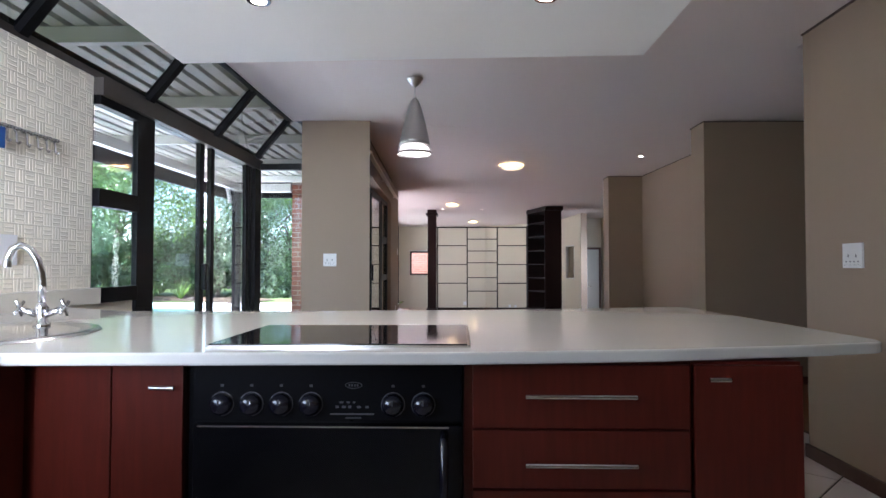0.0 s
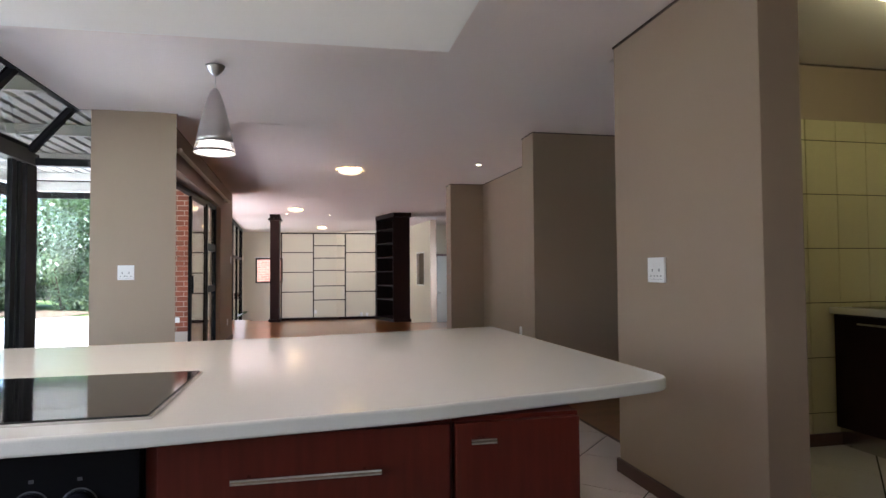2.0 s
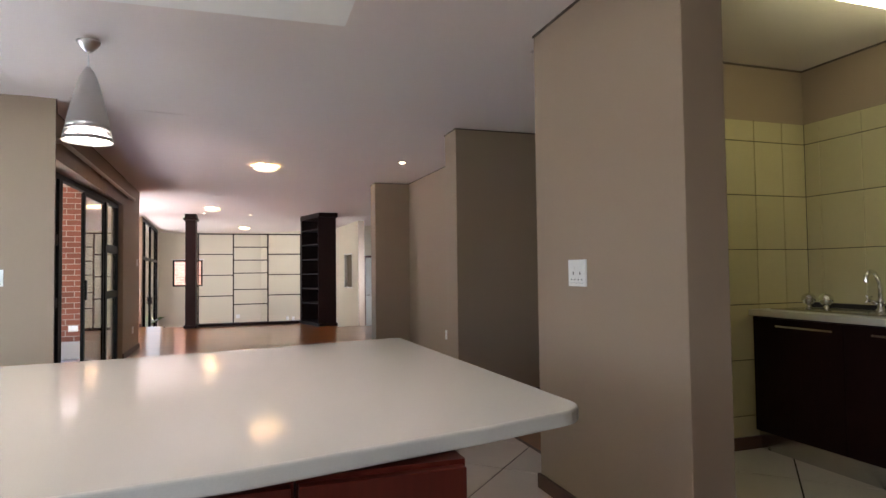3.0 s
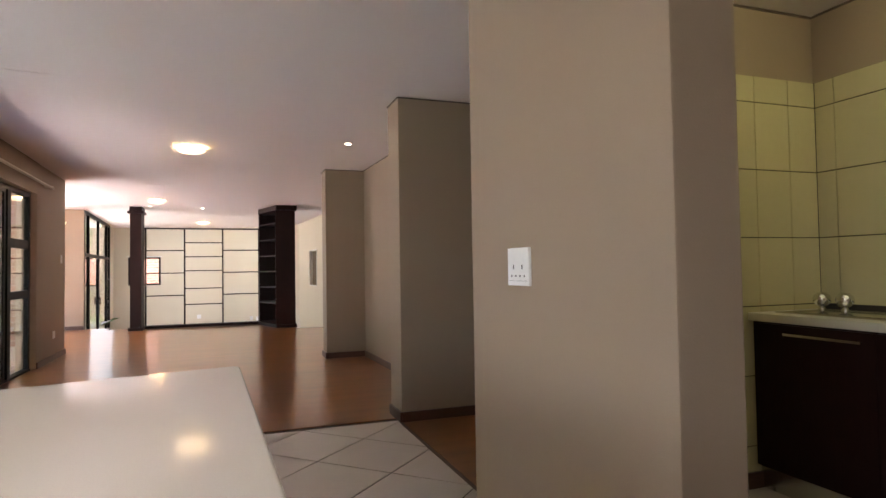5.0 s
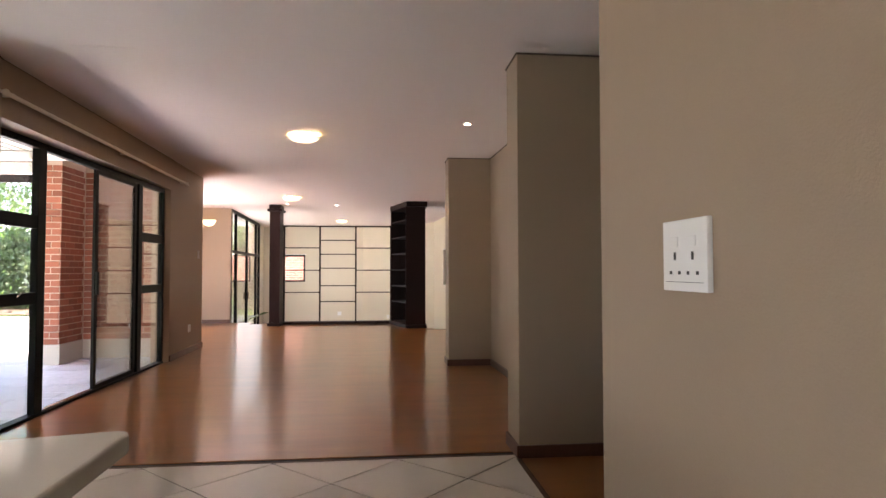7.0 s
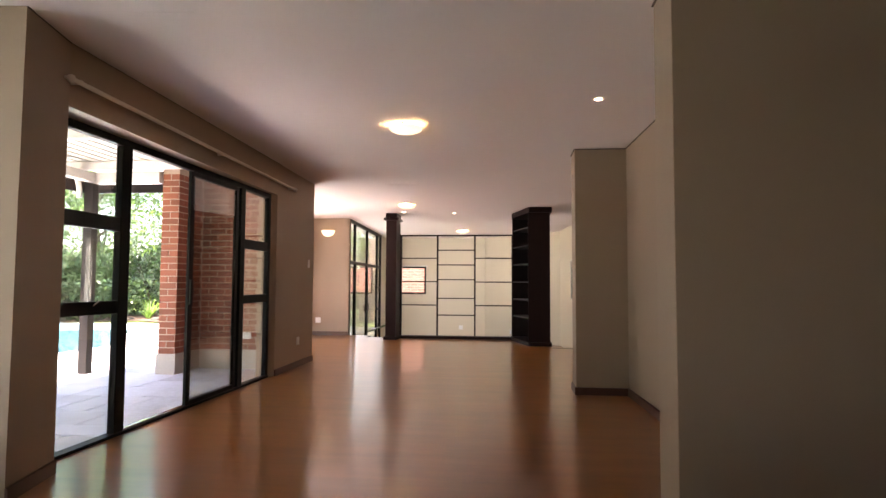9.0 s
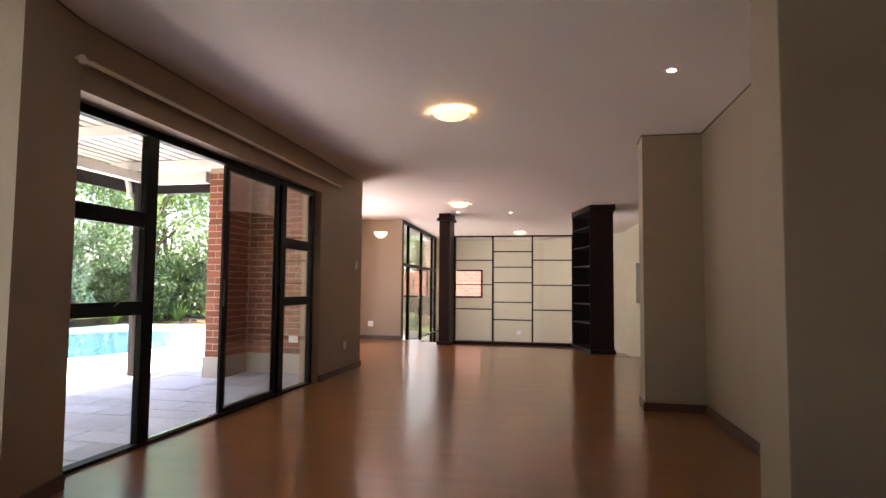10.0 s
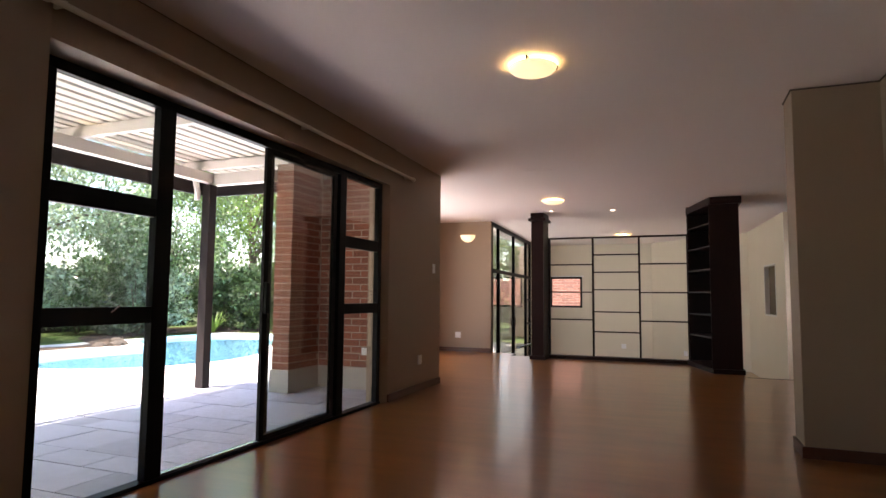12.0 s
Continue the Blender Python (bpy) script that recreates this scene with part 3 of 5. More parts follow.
part("plinth", box((-0.80, -0.44, FY + 0.05, 2.55, 0.0, 0.10)), M_SHELF, corner)
front("door", corner, -0.80, -0.60, 0.10, 0.856)
dr = front("door", corner, -0.60, -0.412, 0.10, 0.856)
bar_handle(dr, -0.488, -0.425, 0.798)
sidecab = thing("sink_cabinet", (0, 0, 0), "dark red mahogany base cabinet under the kitchen sink", "cabinet")
part("body", box((-1.58, -0.82, -1.3, FY - 0.03, 0.10, 0.864)), M_CAB, sidecab)
part("plinth", box((-1.5, -0.87, -1.3, FY - 0.03, 0.0, 0.10)), M_SHELF, sidecab)
for k in range(4):
    part("door", box((-0.818, -0.80, -1.25 + k * 0.67, -1.25 + k * 0.67 + 0.664, 0.11, 0.856)), M_CAB, sidecab, bevel=0.0025)

drawers = thing("drawer_cabinet", (0, 0, 0), "dark red mahogany drawer unit with long steel handles", "cabinet")
part("body", box((0.305, 0.878, FY, 2.2, 0.10, 0.864)), M_CAB, drawers)
part("plinth", box((0.305, 0.888, FY + 0.05, 2.15, 0.0, 0.10)), M_SHELF, drawers)
for z0, z1, hz in ((0.696, 0.858, 0.781), (0.545, 0.693, 0.612), (0.10, 0.542, 0.45)):
    d = front("drawer", drawers, 0.326, 0.874, z0, z1)
    bar_handle(d, 0.458, 0.733, hz)
endcab = thing("end_cabinet", (0, 0, 0), "dark red mahogany end cabinet with one narrow door", "cabinet")
part("body", box((0.880, 1.155, FY, 2.2, 0.10, 0.864)), M_CAB, endcab)
part("plinth", box((0.892, 1.138, FY + 0.05, 2.15, 0.0, 0.10)), M_SHELF, endcab)
d = front("door", endcab, 0.882, 1.153, 0.10, 0.858)
bar_handle(d, 0.910, 0.962, 0.825)
part("back_panel", box((-1.55, 1.155, 2.2, 2.22, 0.0, 0.864)), M_CAB, endcab)

# built-under oven
oven = thing("oven", (0, 0, 0), "black built-under oven with six knobs and a side handle", "oven")
part("body", box((-0.408, 0.303, FY + 0.005, 2.1, 0.05, 0.864)), M_BLACK, oven)
panel = part("control_panel", box((-0.384, 0.30, FY - 0.022, FY + 0.005, 0.711, 0.858)), M_BLACK, oven, bevel=0.004)
odoor = part("oven_door", box((-0.384, 0.30, FY - 0.026, FY + 0.005, 0.12, 0.701)), M_OVEN, oven, "black glass oven door", bevel=0.004)
part("door_trim", box((-0.372, 0.267, FY - 0.03, FY - 0.024, 0.697, 0.701)), M_STEEL, odoor)
part("door_handle", tube([(0.255, FY - 0.028, 0.682), (0.255, FY - 0.06, 0.672), (0.255, FY - 0.06, 0.43), (0.255, FY - 0.028, 0.42)], 0.011, 10), M_KNOB, odoor, "black upright side handle", smooth=True)
for x in (-0.311, -0.235, -0.159, -0.083, 0.126, 0.203):
    ring = part("knob_ring", tube([(x, FY - 0.024, 0.755), (x, FY - 0.022, 0.755)], 0.0306, 32), M_PRINT, panel)
    kb = part("knob", tube([(x, FY - 0.022, 0.755), (x, FY - 0.038, 0.755), (x, FY - 0.050, 0.755)], [0.029, 0.027, 0.016], 32), M_KNOB, ring, smooth=True)
    part("pointer", box((x - 0.002, x + 0.002, FY - 0.0515, FY - 0.0495, 0.757, 0.770)), M_PRINT, kb)
    part("mark", box((x - 0.004, x + 0.004, FY - 0.0228, FY - 0.0215, 0.798, 0.804)), M_PRINT, panel)
oval = bmesh.new()
ov = [[oval.verts.new((0.026 + a * math.cos(2 * math.pi * k / 24), FY - 0.0236, 0.803 + b * math.sin(2 * math.pi * k / 24))) for k in range(24)] for a, b in ((0.022, 0.0085), (0.020, 0.0068))]
for k in range(24):
    oval.faces.new((ov[0][k], ov[0][(k + 1) % 24], ov[1][(k + 1) % 24], ov[1][k]))
for k in range(4):
    x0 = 0.013 + k * 0.007
    vs = [oval.verts.new((x, FY - 0.0236, z)) for x, z in ((x0, 0.800), (x0 + 0.004, 0.800), (x0 + 0.004, 0.806), (x0, 0.806))]
    oval.faces.new(vs)
part("badge", oval, M_PRINT, panel, "grey oval maker's badge")
for x0, x1, z, hh in ((-0.034, 0.078, 0.728, 0.004), (0.005, 0.045, 0.719, 0.003), (-0.02, -0.012, 0.745, 0.006), (-0.004, 0.006, 0.745, 0.006), (0.012, 0.02, 0.745, 0.006), (0.034, 0.044, 0.745, 0.006), (0.056, 0.064, 0.745, 0.006), (-0.010, 0.0, 0.757, 0.005), (0.008, 0.016, 0.757, 0.005), (0.024, 0.030, 0.757, 0.005)):
    part("print_line", box((x0, x1, FY - 0.0226, FY - 0.0215, z, z + hh)), M_PRINT, panel)

hob = thing("hob", (0, 0, 0), "black glass ceramic hob with a steel rim", "hob")
part("rim", prism(([(-0.345, 1.548), (0.322, 1.562), (0.322, 2.052), (-0.345, 2.035)], 0.9005, 0.906)), M_STEEL, hob, "thin steel rim")
part("glass", prism(([(-0.339, 1.553), (0.314, 1.567), (0.314, 2.047), (-0.339, 2.03)], 0.9062, 0.909)), M_BLACKGLASS, hob)

# ---- open shelf divider of the lounge ----
shelf = thing("room_divider", (0, 0, 0), "tall dark wood open shelf divider standing before the sunken lounge", "shelf")
SY0, SY1 = 14.93, 15.0
for x in (-0.23, 0.509, 1.26, 2.0):
    part("upright", box((x - 0.014, x + 0.014, SY0, SY1, 0.0, 2.06)), M_SHELF, shelf)
part("top_rail", box((-0.25, 2.02, SY0 - 0.01, SY1 + 0.01, 2.045, 2.07)), M_SHELF, shelf)
part("base", box((-0.25, 2.02, SY0 - 0.06, SY1 + 0.02, 0.0, 0.055)), M_SHELF, shelf)
for x0, x1, zs in ((-0.212, 0.491, (1.60, 1.13, 0.663)), (0.527, 1.242, (1.763, 1.467, 1.172, 0.80, 0.466)), (1.278, 1.982, (1.60, 1.128, 0.66))):
    for z in zs:
        part("shelf_board", box((x0 - 0.004, x1 + 0.004, SY0 + 0.004, SY1 - 0.004, z - 0.010, z + 0.010)), M_SHELF, shelf)


def tower(name, x0, x1, y0, y1, ztop, label, open_side):
    """A tall bookcase with a solid front end and shelves open to one side."""
    t = thing(name, (0, 0, 0), label, "bookcase")
    part("end_panel", box((x0, x1, y0, y0 + 0.03, 0.0, ztop)), M_SHELF, t)
    part("back_end", box((x0, x1, y1 - 0.03, y1, 0.0, ztop)), M_SHELF, t)
    bx = (x1 - 0.02, x1) if open_side < 0 else (x0, x0 + 0.02)
    part("back_panel", box((*bx, y0 + 0.03, y1 - 0.03, 0.0, ztop)), M_SHELF, t)
    part("base", box((x0 - 0.03, x1 + 0.03, y0 - 0.03, y1, 0.0, 0.06)), M_SHELF, t, bevel=0.004)
    part("cornice", box((x0 - 0.045, x1 + 0.045, y0 - 0.045, y1, ztop - 0.05, ztop)), M_SHELF, t, bevel=0.012)
    part("cap", box((x0 - 0.01, x1 + 0.01, y0 - 0.01, y1, ztop, H - 0.002)), M_SHELF, t)
    for z in (0.08, 0.42, 0.77, 1.11, 1.45, 1.79, 2.13):
        part("shelf_board", box((x0 + 0.004, x1 - 0.004, y0 + 0.03, y1 - 0.03, z - 0.012, z + 0.012)), M_SHELF, t)
    return t


tower("bookcase", -0.46, -0.255, 14.55, 14.99, 2.38, "narrow dark wood bookcase reaching the ceiling", -1)
wide = thing("bookcase", (0, 0, 0), "wide dark wood bookcase with angled open shelves reaching the ceiling", "bookcase")
part("end_panel", box((2.27, 2.655, 13.77, 13.81, 0.0, 2.42)), M_SHELF, wide)
part("back_panel", box((2.63, 2.655, 13.81, 14.99, 0.0, 2.42)), M_SHELF, wide)
part("base", prism(([(1.97, 14.80), (2.28, 13.74), (2.68, 13.74), (2.68, 15.0), (1.97, 15.0)], 0.0, 0.065)), M_SHELF, wide)
part("cornice", prism(([(1.99, 14.80), (2.285, 13.73), (2.69, 13.73), (2.69, 15.0), (1.99, 15.0)], 2.37, H - 0.002)), M_SHELF, wide)
part("back_end", box((2.0, 2.655, 14.955, 14.995, 0.0, 2.37)), M_SHELF, wide)
part("upright", box((2.005, 2.04, 14.80, 14.99, 0.0, 2.37)), M_SHELF, wide)
for z in (0.48, 0.80, 1.13, 1.46, 1.79, 2.12):
    part("shelf_board", prism(([(2.01, 14.80), (2.305, 13.81), (2.63, 13.81), (2.63, 14.99), (2.01, 14.99)], z - 0.008, z + 0.008)), M_SHELF, wide)

# glazed doors of the lounge
lw = tagged(thing("window_3", (-1.45, 15.40, 0)), "black framed glazed doors with fanlights in the lounge", "window", kind="structure")
lw.rotation_euler = (0, 0, math.atan(0.0625))
for y0, y1 in ((0.06, 0.10), (0.68, 0.74), (2.27, 2.32), (3.86, 3.92), (4.48, 4.56)):
    part("fanlight_post", box((-0.03, 0.03, y0, y1, 1.575, 2.40)), M_FRAME, lw)
for y0, y1 in ((0.06, 0.12), (0.69, 0.80), (2.24, 2.31), (2.33, 2.37), (3.84, 3.92), (4.46, 4.56)):
    part("post", box((-0.03, 0.03, y0, y1, FAR + 0.06, 1.51)), M_FRAME, lw)
for z0, z1 in ((1.51, 1.575), (2.40, H), (FAR, FAR + 0.06)):
    part("transom", box((-0.03, 0.03, 0.06, 4.56, z0, z1)), M_FRAME, lw)
for z in (0.35, 0.95):
    part("glazing_bar", box((-0.02, 0.02, 3.92, 4.46, z, z + 0.05)), M_FRAME, lw)
for y0, y1 in ((0.10, 0.68), (0.74, 2.27), (2.32, 3.86), (3.92, 4.48)):
    part("fanlight_pane", box((-0.003, 0.003, y0, y1, 1.575, 2.40)), M_GLASS, lw).visible_shadow = False
for y0, y1 in ((0.12, 0.69), (0.80, 2.24), (2.37, 3.84), (3.92, 4.46)):
    part("pane", box((-0.003, 0.003, y0, y1, FAR + 0.06, 1.51)), M_GLASS, lw).visible_shadow = False
part("door_handle", box((0.03, 0.07, 2.26, 2.29, 0.40, 0.58)), M_STEEL, lw, bevel=0.004)
# slab added out of view to hold direct sun off the lounge
structure("roof_eaves", box((-2.45, -2.1, 15.6, 21.4, 2.62, 2.72)), M_RSTEEL, "unseen added slab that limits the sun on the lounge doors")
fwn = tagged(thing("window_4", (0, 0, 0)), "small dark framed lounge window facing a brick wall", "window", kind="structure")
part("window_frame", box((-1.41, -0.54, 20.99, 21.06, 0.77, 0.82), (-1.41, -0.54, 20.99, 21.06, 1.55, 1.60), (-1.41, -1.36, 20.99, 21.06, 0.82, 1.55), (-0.59, -0.54, 20.99, 21.06, 0.82, 1.55)), M_FRAME, fwn)
part("window_sill", box((-1.45, -0.50, 20.97, 21.02, 1.605, 1.63)), M_WHITEPL, fwn)
part("pane", box((-1.36, -0.59, 21.027, 21.033, 0.82, 1.55)), M_GLASS, fwn).visible_shadow = False

# ---- ceiling lamps ----


def bowl_lamp(x, y):
    z = cz(x, y)
    t = thing("ceiling_lamp", (x, y, z), "lit frosted glass bowl ceiling lamp with metal clips", "ceiling lamp", "ceiling lamps")
    part("plate", lathe([(0.0005, 0.0), (0.10, 0.0), (0.10, -0.008), (0.0005, -0.008)], seg=28), M_WHITEPL, t)
    part("bowl", lathe([(0.147, -0.024), (0.143, -0.033), (0.128, -0.048), (0.098, -0.061), (0.055, -0.069), (0.001, -0.072)], seg=36), M_LAMP, t, "glowing frosted glass bowl", smooth=True)
    part("bulb", lathe([(0.001, -0.012), (0.05, -0.014), (0.05, -0.030), (0.001, -0.034)], seg=16), M_LBULB, t)
    for k in range(3):
        a = 2 * math.pi * k / 3 + 0.5
        part("clip", tube([(0.10 * math.cos(a), 0.10 * math.sin(a), -0.005), (0.158 * math.cos(a), 0.158 * math.sin(a), -0.008), (0.151 * math.cos(a), 0.151 * math.sin(a), -0.026)], 0.006, 8), M_BLACK, t)
    return t


for x, y in ((1.02, 8.13), (0.155, 13.3), (0.74, 18.5)):
    bowl_lamp(x, y)


def downlight(x, y, z=H):
    z = cz(x, y) if z == H else z
    t = thing("downlight", (x, y, z), "small recessed halogen downlight with a chrome ring", "downlight", "downlights")
    part("ring", lathe([(0.030, -0.001), (0.030, -0.006), (0.044, -0.006), (0.047, -0.001)], seg=24), M_CHROME, t)
    part("bulb", lathe([(0.029, -0.0015), (0.02, -0.004), (0.001, -0.005)], seg=16), M_BULB, t)


for x, y, z in ((2.568, 7.511, H), (-0.08, 14.4, H), (0.88, 14.6, H), (2.03, 14.70, H), (-0.447, 2.22, 2.09), (0.614, 2.22, 2.09)):
    downlight(x, y, z)

for k, x in enumerate((-0.447, 0.614)):
    ds = new("downlight_beam", bpy.data.lights.new("downlight_beam", "SPOT"))
    ds.data.energy, ds.data.color, ds.data.spot_size, ds.data.spot_blend, ds.data.shadow_soft_size = 4.8 - 2.4 * k, (1.0, 0.90, 0.78), radians(130), 0.8, 0.03
    ds.matrix_world = look((x, 2.22, 2.075), (x, 2.22, 0))

# ---- outside: ground, pool, patio roof, planting ----
PC, GZ = Vector((-8.4, 15.4)), -0.16


def kidney(a, k=1.0):
    r = k * (2.9 + 1.5 * math.cos(2 * (a - radians(112))) + 0.2 * math.sin(3 * a))
    return PC.x + r * math.cos(a), PC.y + r * math.sin(a)


def annulus(inner, outer, z, n=96):
    bm = bmesh.new()
    a = [bm.verts.new((*inner(2 * math.pi * k / n), z)) for k in range(n)]
    b = [bm.verts.new((*outer(2 * math.pi * k / n), z)) for k in range(n)]
    for k in range(n):
        bm.faces.new((a[k], a[(k + 1) % n], b[(k + 1) % n], b[k]))
    return bm


def rect_loop(x0, x1, y0, y1):
    def at(a):
        c, s = math.cos(a), math.sin(a)
        k = min((x1 - PC.x) / c if c > 1e-6 else (x0 - PC.x) / c if c < -1e-6 else 1e9, (y1 - PC.y) / s if s > 1e-6 else (y0 - PC.y) / s if s < -1e-6 else 1e9)
        return PC.x + k * c, PC.y + k * s
    return at



def without(bm, x0, x1, y0, y1):
    """The sheet with a rectangle cut out of it."""
    for co, no in (((x0, 0, 0), (1, 0, 0)), ((x1, 0, 0), (1, 0, 0)), ((0, y0, 0), (0, 1, 0)), ((0, y1, 0), (0, 1, 0))):
        bmesh.ops.bisect_plane(bm, geom=bm.verts[:] + bm.edges[:] + bm.faces[:], plane_co=co, plane_no=no)
    gone = [f for f in bm.faces if x0 < f.calc_center_median().x < x1 and y0 < f.calc_center_median().y < y1]
    bmesh.ops.delete(bm, geom=gone, context="FACES")
    return bm


structure("ground", without(annulus(kidney, lambda a: (PC.x + 600 * math.cos(a), PC.y + 600 * math.sin(a)), GZ), -1.62, 6.0, 13.6, 21.1), M_GRASS, "green lawn and garden ground")
structure("pavement", without(annulus(kidney, rect_loop(-11.4, -1.0, 3.0, 19.6), GZ + 0.03, 192), -1.62, 6.0, 13.6, 21.1), M_APRON, "pale sunlit paving round the pool")
pb = bmesh.new()
lo = [pb.verts.new((*kidney(2 * math.pi * k / 64), -1.3)) for k in range(64)]
hi = [pb.verts.new((*kidney(2 * math.pi * k / 64), GZ + 0.028)) for k in range(64)]
for k in range(64):
    pb.faces.new((lo[k], lo[(k + 1) % 64], hi[(k + 1) % 64], hi[k]))
pb.faces.new(lo)
structure("pool", pb, M_POOL, "pale blue plastered swimming pool shell")
wb = bmesh.new()
wb.faces.new([wb.verts.new((*kidney(2 * math.pi * k / 64, 0.998), GZ - 0.06)) for k in range(64)])
tagged(part("water", wb, M_WATER), "clear turquoise pool water", "water", kind="structure").visible_shadow = False

bed = bmesh.new()
ring = [[bed.verts.new((*kidney(radians(70 + 3 * k), q + 0.03 * math.sin(k * 1.3)), GZ + 0.036)) for k in range(56)] for q in (1.30, 1.6, 2.1)]
for r0, r1 in zip(ring, ring[1:]):
    for k in range(55):
        bed.faces.new((r0[k], r0[k + 1], r1[k + 1], r1[k]))
structure("ground_bed", bed, M_SOIL, "brown mulch flower bed behind the pool")

canopy = thing("patio_roof", (0, 0, 0), "white steel patio roof with corrugated sheeting and brown posts", "patio roof")
rb = bmesh.new()
prof = []
x = -3.95
while x < -1.04:
    for dx, dz in ((0, 0), (0.10, 0), (0.115, 0.03), (0.145, 0.03), (0.16, 0.0)):
        prof.append((x + dx, 2.66 + dz))
    x += 0.16
rows = [[rb.verts.new((px, py, pz)) for px, pz in prof] for py in (-2.0, 11.12)]
for k in range(len(prof) - 1):
    rb.faces.new((rows[0][k], rows[0][k + 1], rows[1][k + 1], rows[1][k]))
part("sheeting", rb, M_ROOF, canopy)
part("edge_beam", box((-3.66, -3.56, -2.0, 10.5, 2.42, 2.54)), M_RSTEEL, canopy)
for y in (-1.0, 0.6, 2.2, 3.8, 5.4, 7.0, 8.6, 10.2):
    part("purlin", box((-3.9, -1.06, y, y + 0.06, 2.545, 2.65)), M_RSTEEL, canopy)
part("end_beam", box((-3.66, -2.66, 10.42, 10.52, 2.40, 2.545)), M_RSTEEL, canopy)
part("fascia", box((-4.0, -3.96, -2.0, 10.8, 2.33, 2.62), (-4.0, -2.66, 10.78, 10.82, 2.33, 2.62)), M_POST, canopy)
for y in (1.2, 5.9, 10.42):
    part("post", box((-3.67, -3.55, y - 0.06, y + 0.06, GZ, 2.40)), M_POST, canopy, bevel=0.006)

bw = tagged(part("brick_wall", box((-2.42, -1.02, 11.128, 11.14, GZ, 2.62), (-1.04, -1.025, 9.95, 11.128, GZ, 2.62)), M_MORTAR), "red face brick wall of the patio recess", "brick wall", kind="structure")
bp = tagged(part("brick_pier", box((-2.65, -2.42, 10.50, 11.14, GZ, 2.62)), M_MORTAR), "red face brick pier beside the patio", "brick pier", kind="structure")
structure("garden_wall", box((-16.2, -16.0, -15, 32, GZ, 1.8), (-16, 6, 31.8, 32.0, GZ, 1.8)), M_FENCE, "dark rendered garden boundary wall")


def leaf_cloud(n, blobs, size, seed, sag=0.3):
    """Many small leaf blades scattered in lumpy clumps."""
    rng = np.random.default_rng(seed)
    c = np.array([b[:3] for b in blobs])
    r = np.array([b[3] for b in blobs])
    pick = rng.choice(len(blobs), n, p=r ** 2 / (r ** 2).sum())
    d = rng.normal(size=(n, 3))
    d /= np.linalg.norm(d, axis=1)[:, None]
    rad = r[pick] * (0.45 + 0.6 * rng.random(n) ** 0.6)
    p = c[pick] + d * rad[:, None] * np.array([1, 1, 0.85])
    a = rng.normal(size=(n, 3)) + d * 0.6
    a[:, 2] -= sag
    a /= np.linalg.norm(a, axis=1)[:, None]
    b = np.cross(a, rng.normal(size=(n, 3)))
    b /= np.linalg.norm(b, axis=1)[:, None]
    s = size * (0.6 + 0.8 * rng.random(n))[:, None]
    quad = np.stack([p - a * s, p + b * s * 0.42, p + a * s, p - b * s * 0.42], 1).reshape(-1, 3)
    return quad, np.arange(4 * n).reshape(n, 4)


def tree(x, y, height, spread, seed, leafmat, leaves=9000, size=0.10, label="tall green garden tree with dense leaves", trunks=1):
    rng = random.Random(seed)
    t = thing("tree", (x, y, GZ), label, "tree")
    bm = bmesh.new()
    blobs = []
    for k in range(trunks):
        lean = Vector((rng.uniform(-0.25, 0.25), rng.uniform(-0.25, 0.25), 1))
        h = height * rng.uniform(0.5, 0.6)
        o = Vector((rng.uniform(-0.25, 0.25) * (trunks > 1), rng.uniform(-0.25, 0.25) * (trunks > 1), -0.05))
        pts = [o + lean * h * i / 5 + Vector((rng.uniform(-.06, .06), rng.uniform(-.06, .06), 0)) * min(i, 1) for i in range(6)]
        r0 = 0.03 * height * 0.5
        tube(pts, [r0 * (1 - 0.13 * i) for i in range(6)], 8, bm)
        for j in range(6):
            a = rng.uniform(0, 6.28)
            s = pts[rng.randint(2, 5)]
            e = s + Vector((math.cos(a) * spread * rng.uniform(.5, .9), math.sin(a) * spread * rng.uniform(.5, .9), height * rng.uniform(.1, .35)))
            m = s.lerp(e, 0.5) + Vector((0, 0, 0.12 * height * rng.uniform(0.2, 0.6)))
            tube([s, m, e], [r0 * 0.4, r0 * 0.28, r0 * 0.1], 6, bm)
            blobs.append((e.x, e.y, e.z, spread * rng.uniform(.28, .5)))
    for j in range(17):
        a, q = rng.uniform(0, 6.28), rng.random() ** 0.6
        z = height * rng.uniform(0.18, 0.98)
        w = spread * (1.05 - 0.55 * abs(z / height - 0.5) * 2)
        blobs.append((math.cos(a) * q * w, math.sin(a) * q * w, z, spread * rng.uniform(.22, .46)))
    part("trunk", bm, M_BARK, t, smooth=True)
    v, f = leaf_cloud(leaves, blobs, size, seed)
    me = bpy.data.meshes.new("crown")
    me.from_pydata(v.tolist(), [], f.tolist())
    me.materials.append(leafmat)
    ob = new("crown", me)
    ob.parent = t
    return t


spots = [(-9.5, -1.0, 6.5, 2.4), (-11.5, 3.0, 6, 2.4), (-9.8, 6.4, 5.6, 2.2), (-13.0, 8.6, 7.5, 2.6), (-12.8, 12.2, 5.4, 2.2), (-14.0, 15.4, 7.5, 2.8), (-13.4, 19.0, 6.5, 2.6),
         (-12.6, 22.6, 7.5, 2.8), (-9.6, 24.4, 6.5, 2.6), (-6.2, 24.0, 6.0, 2.3), (-4.2, 21.6, 4.6, 1.7), (-14.6, 26.0, 9, 3.2), (-8.0, 28.5, 9, 3.4), (-14.6, 4.5, 8.5, 3.2), (-3.4, 18.0, 4.2, 1.2), (-13.8, -4.0, 8.5, 3.2)]
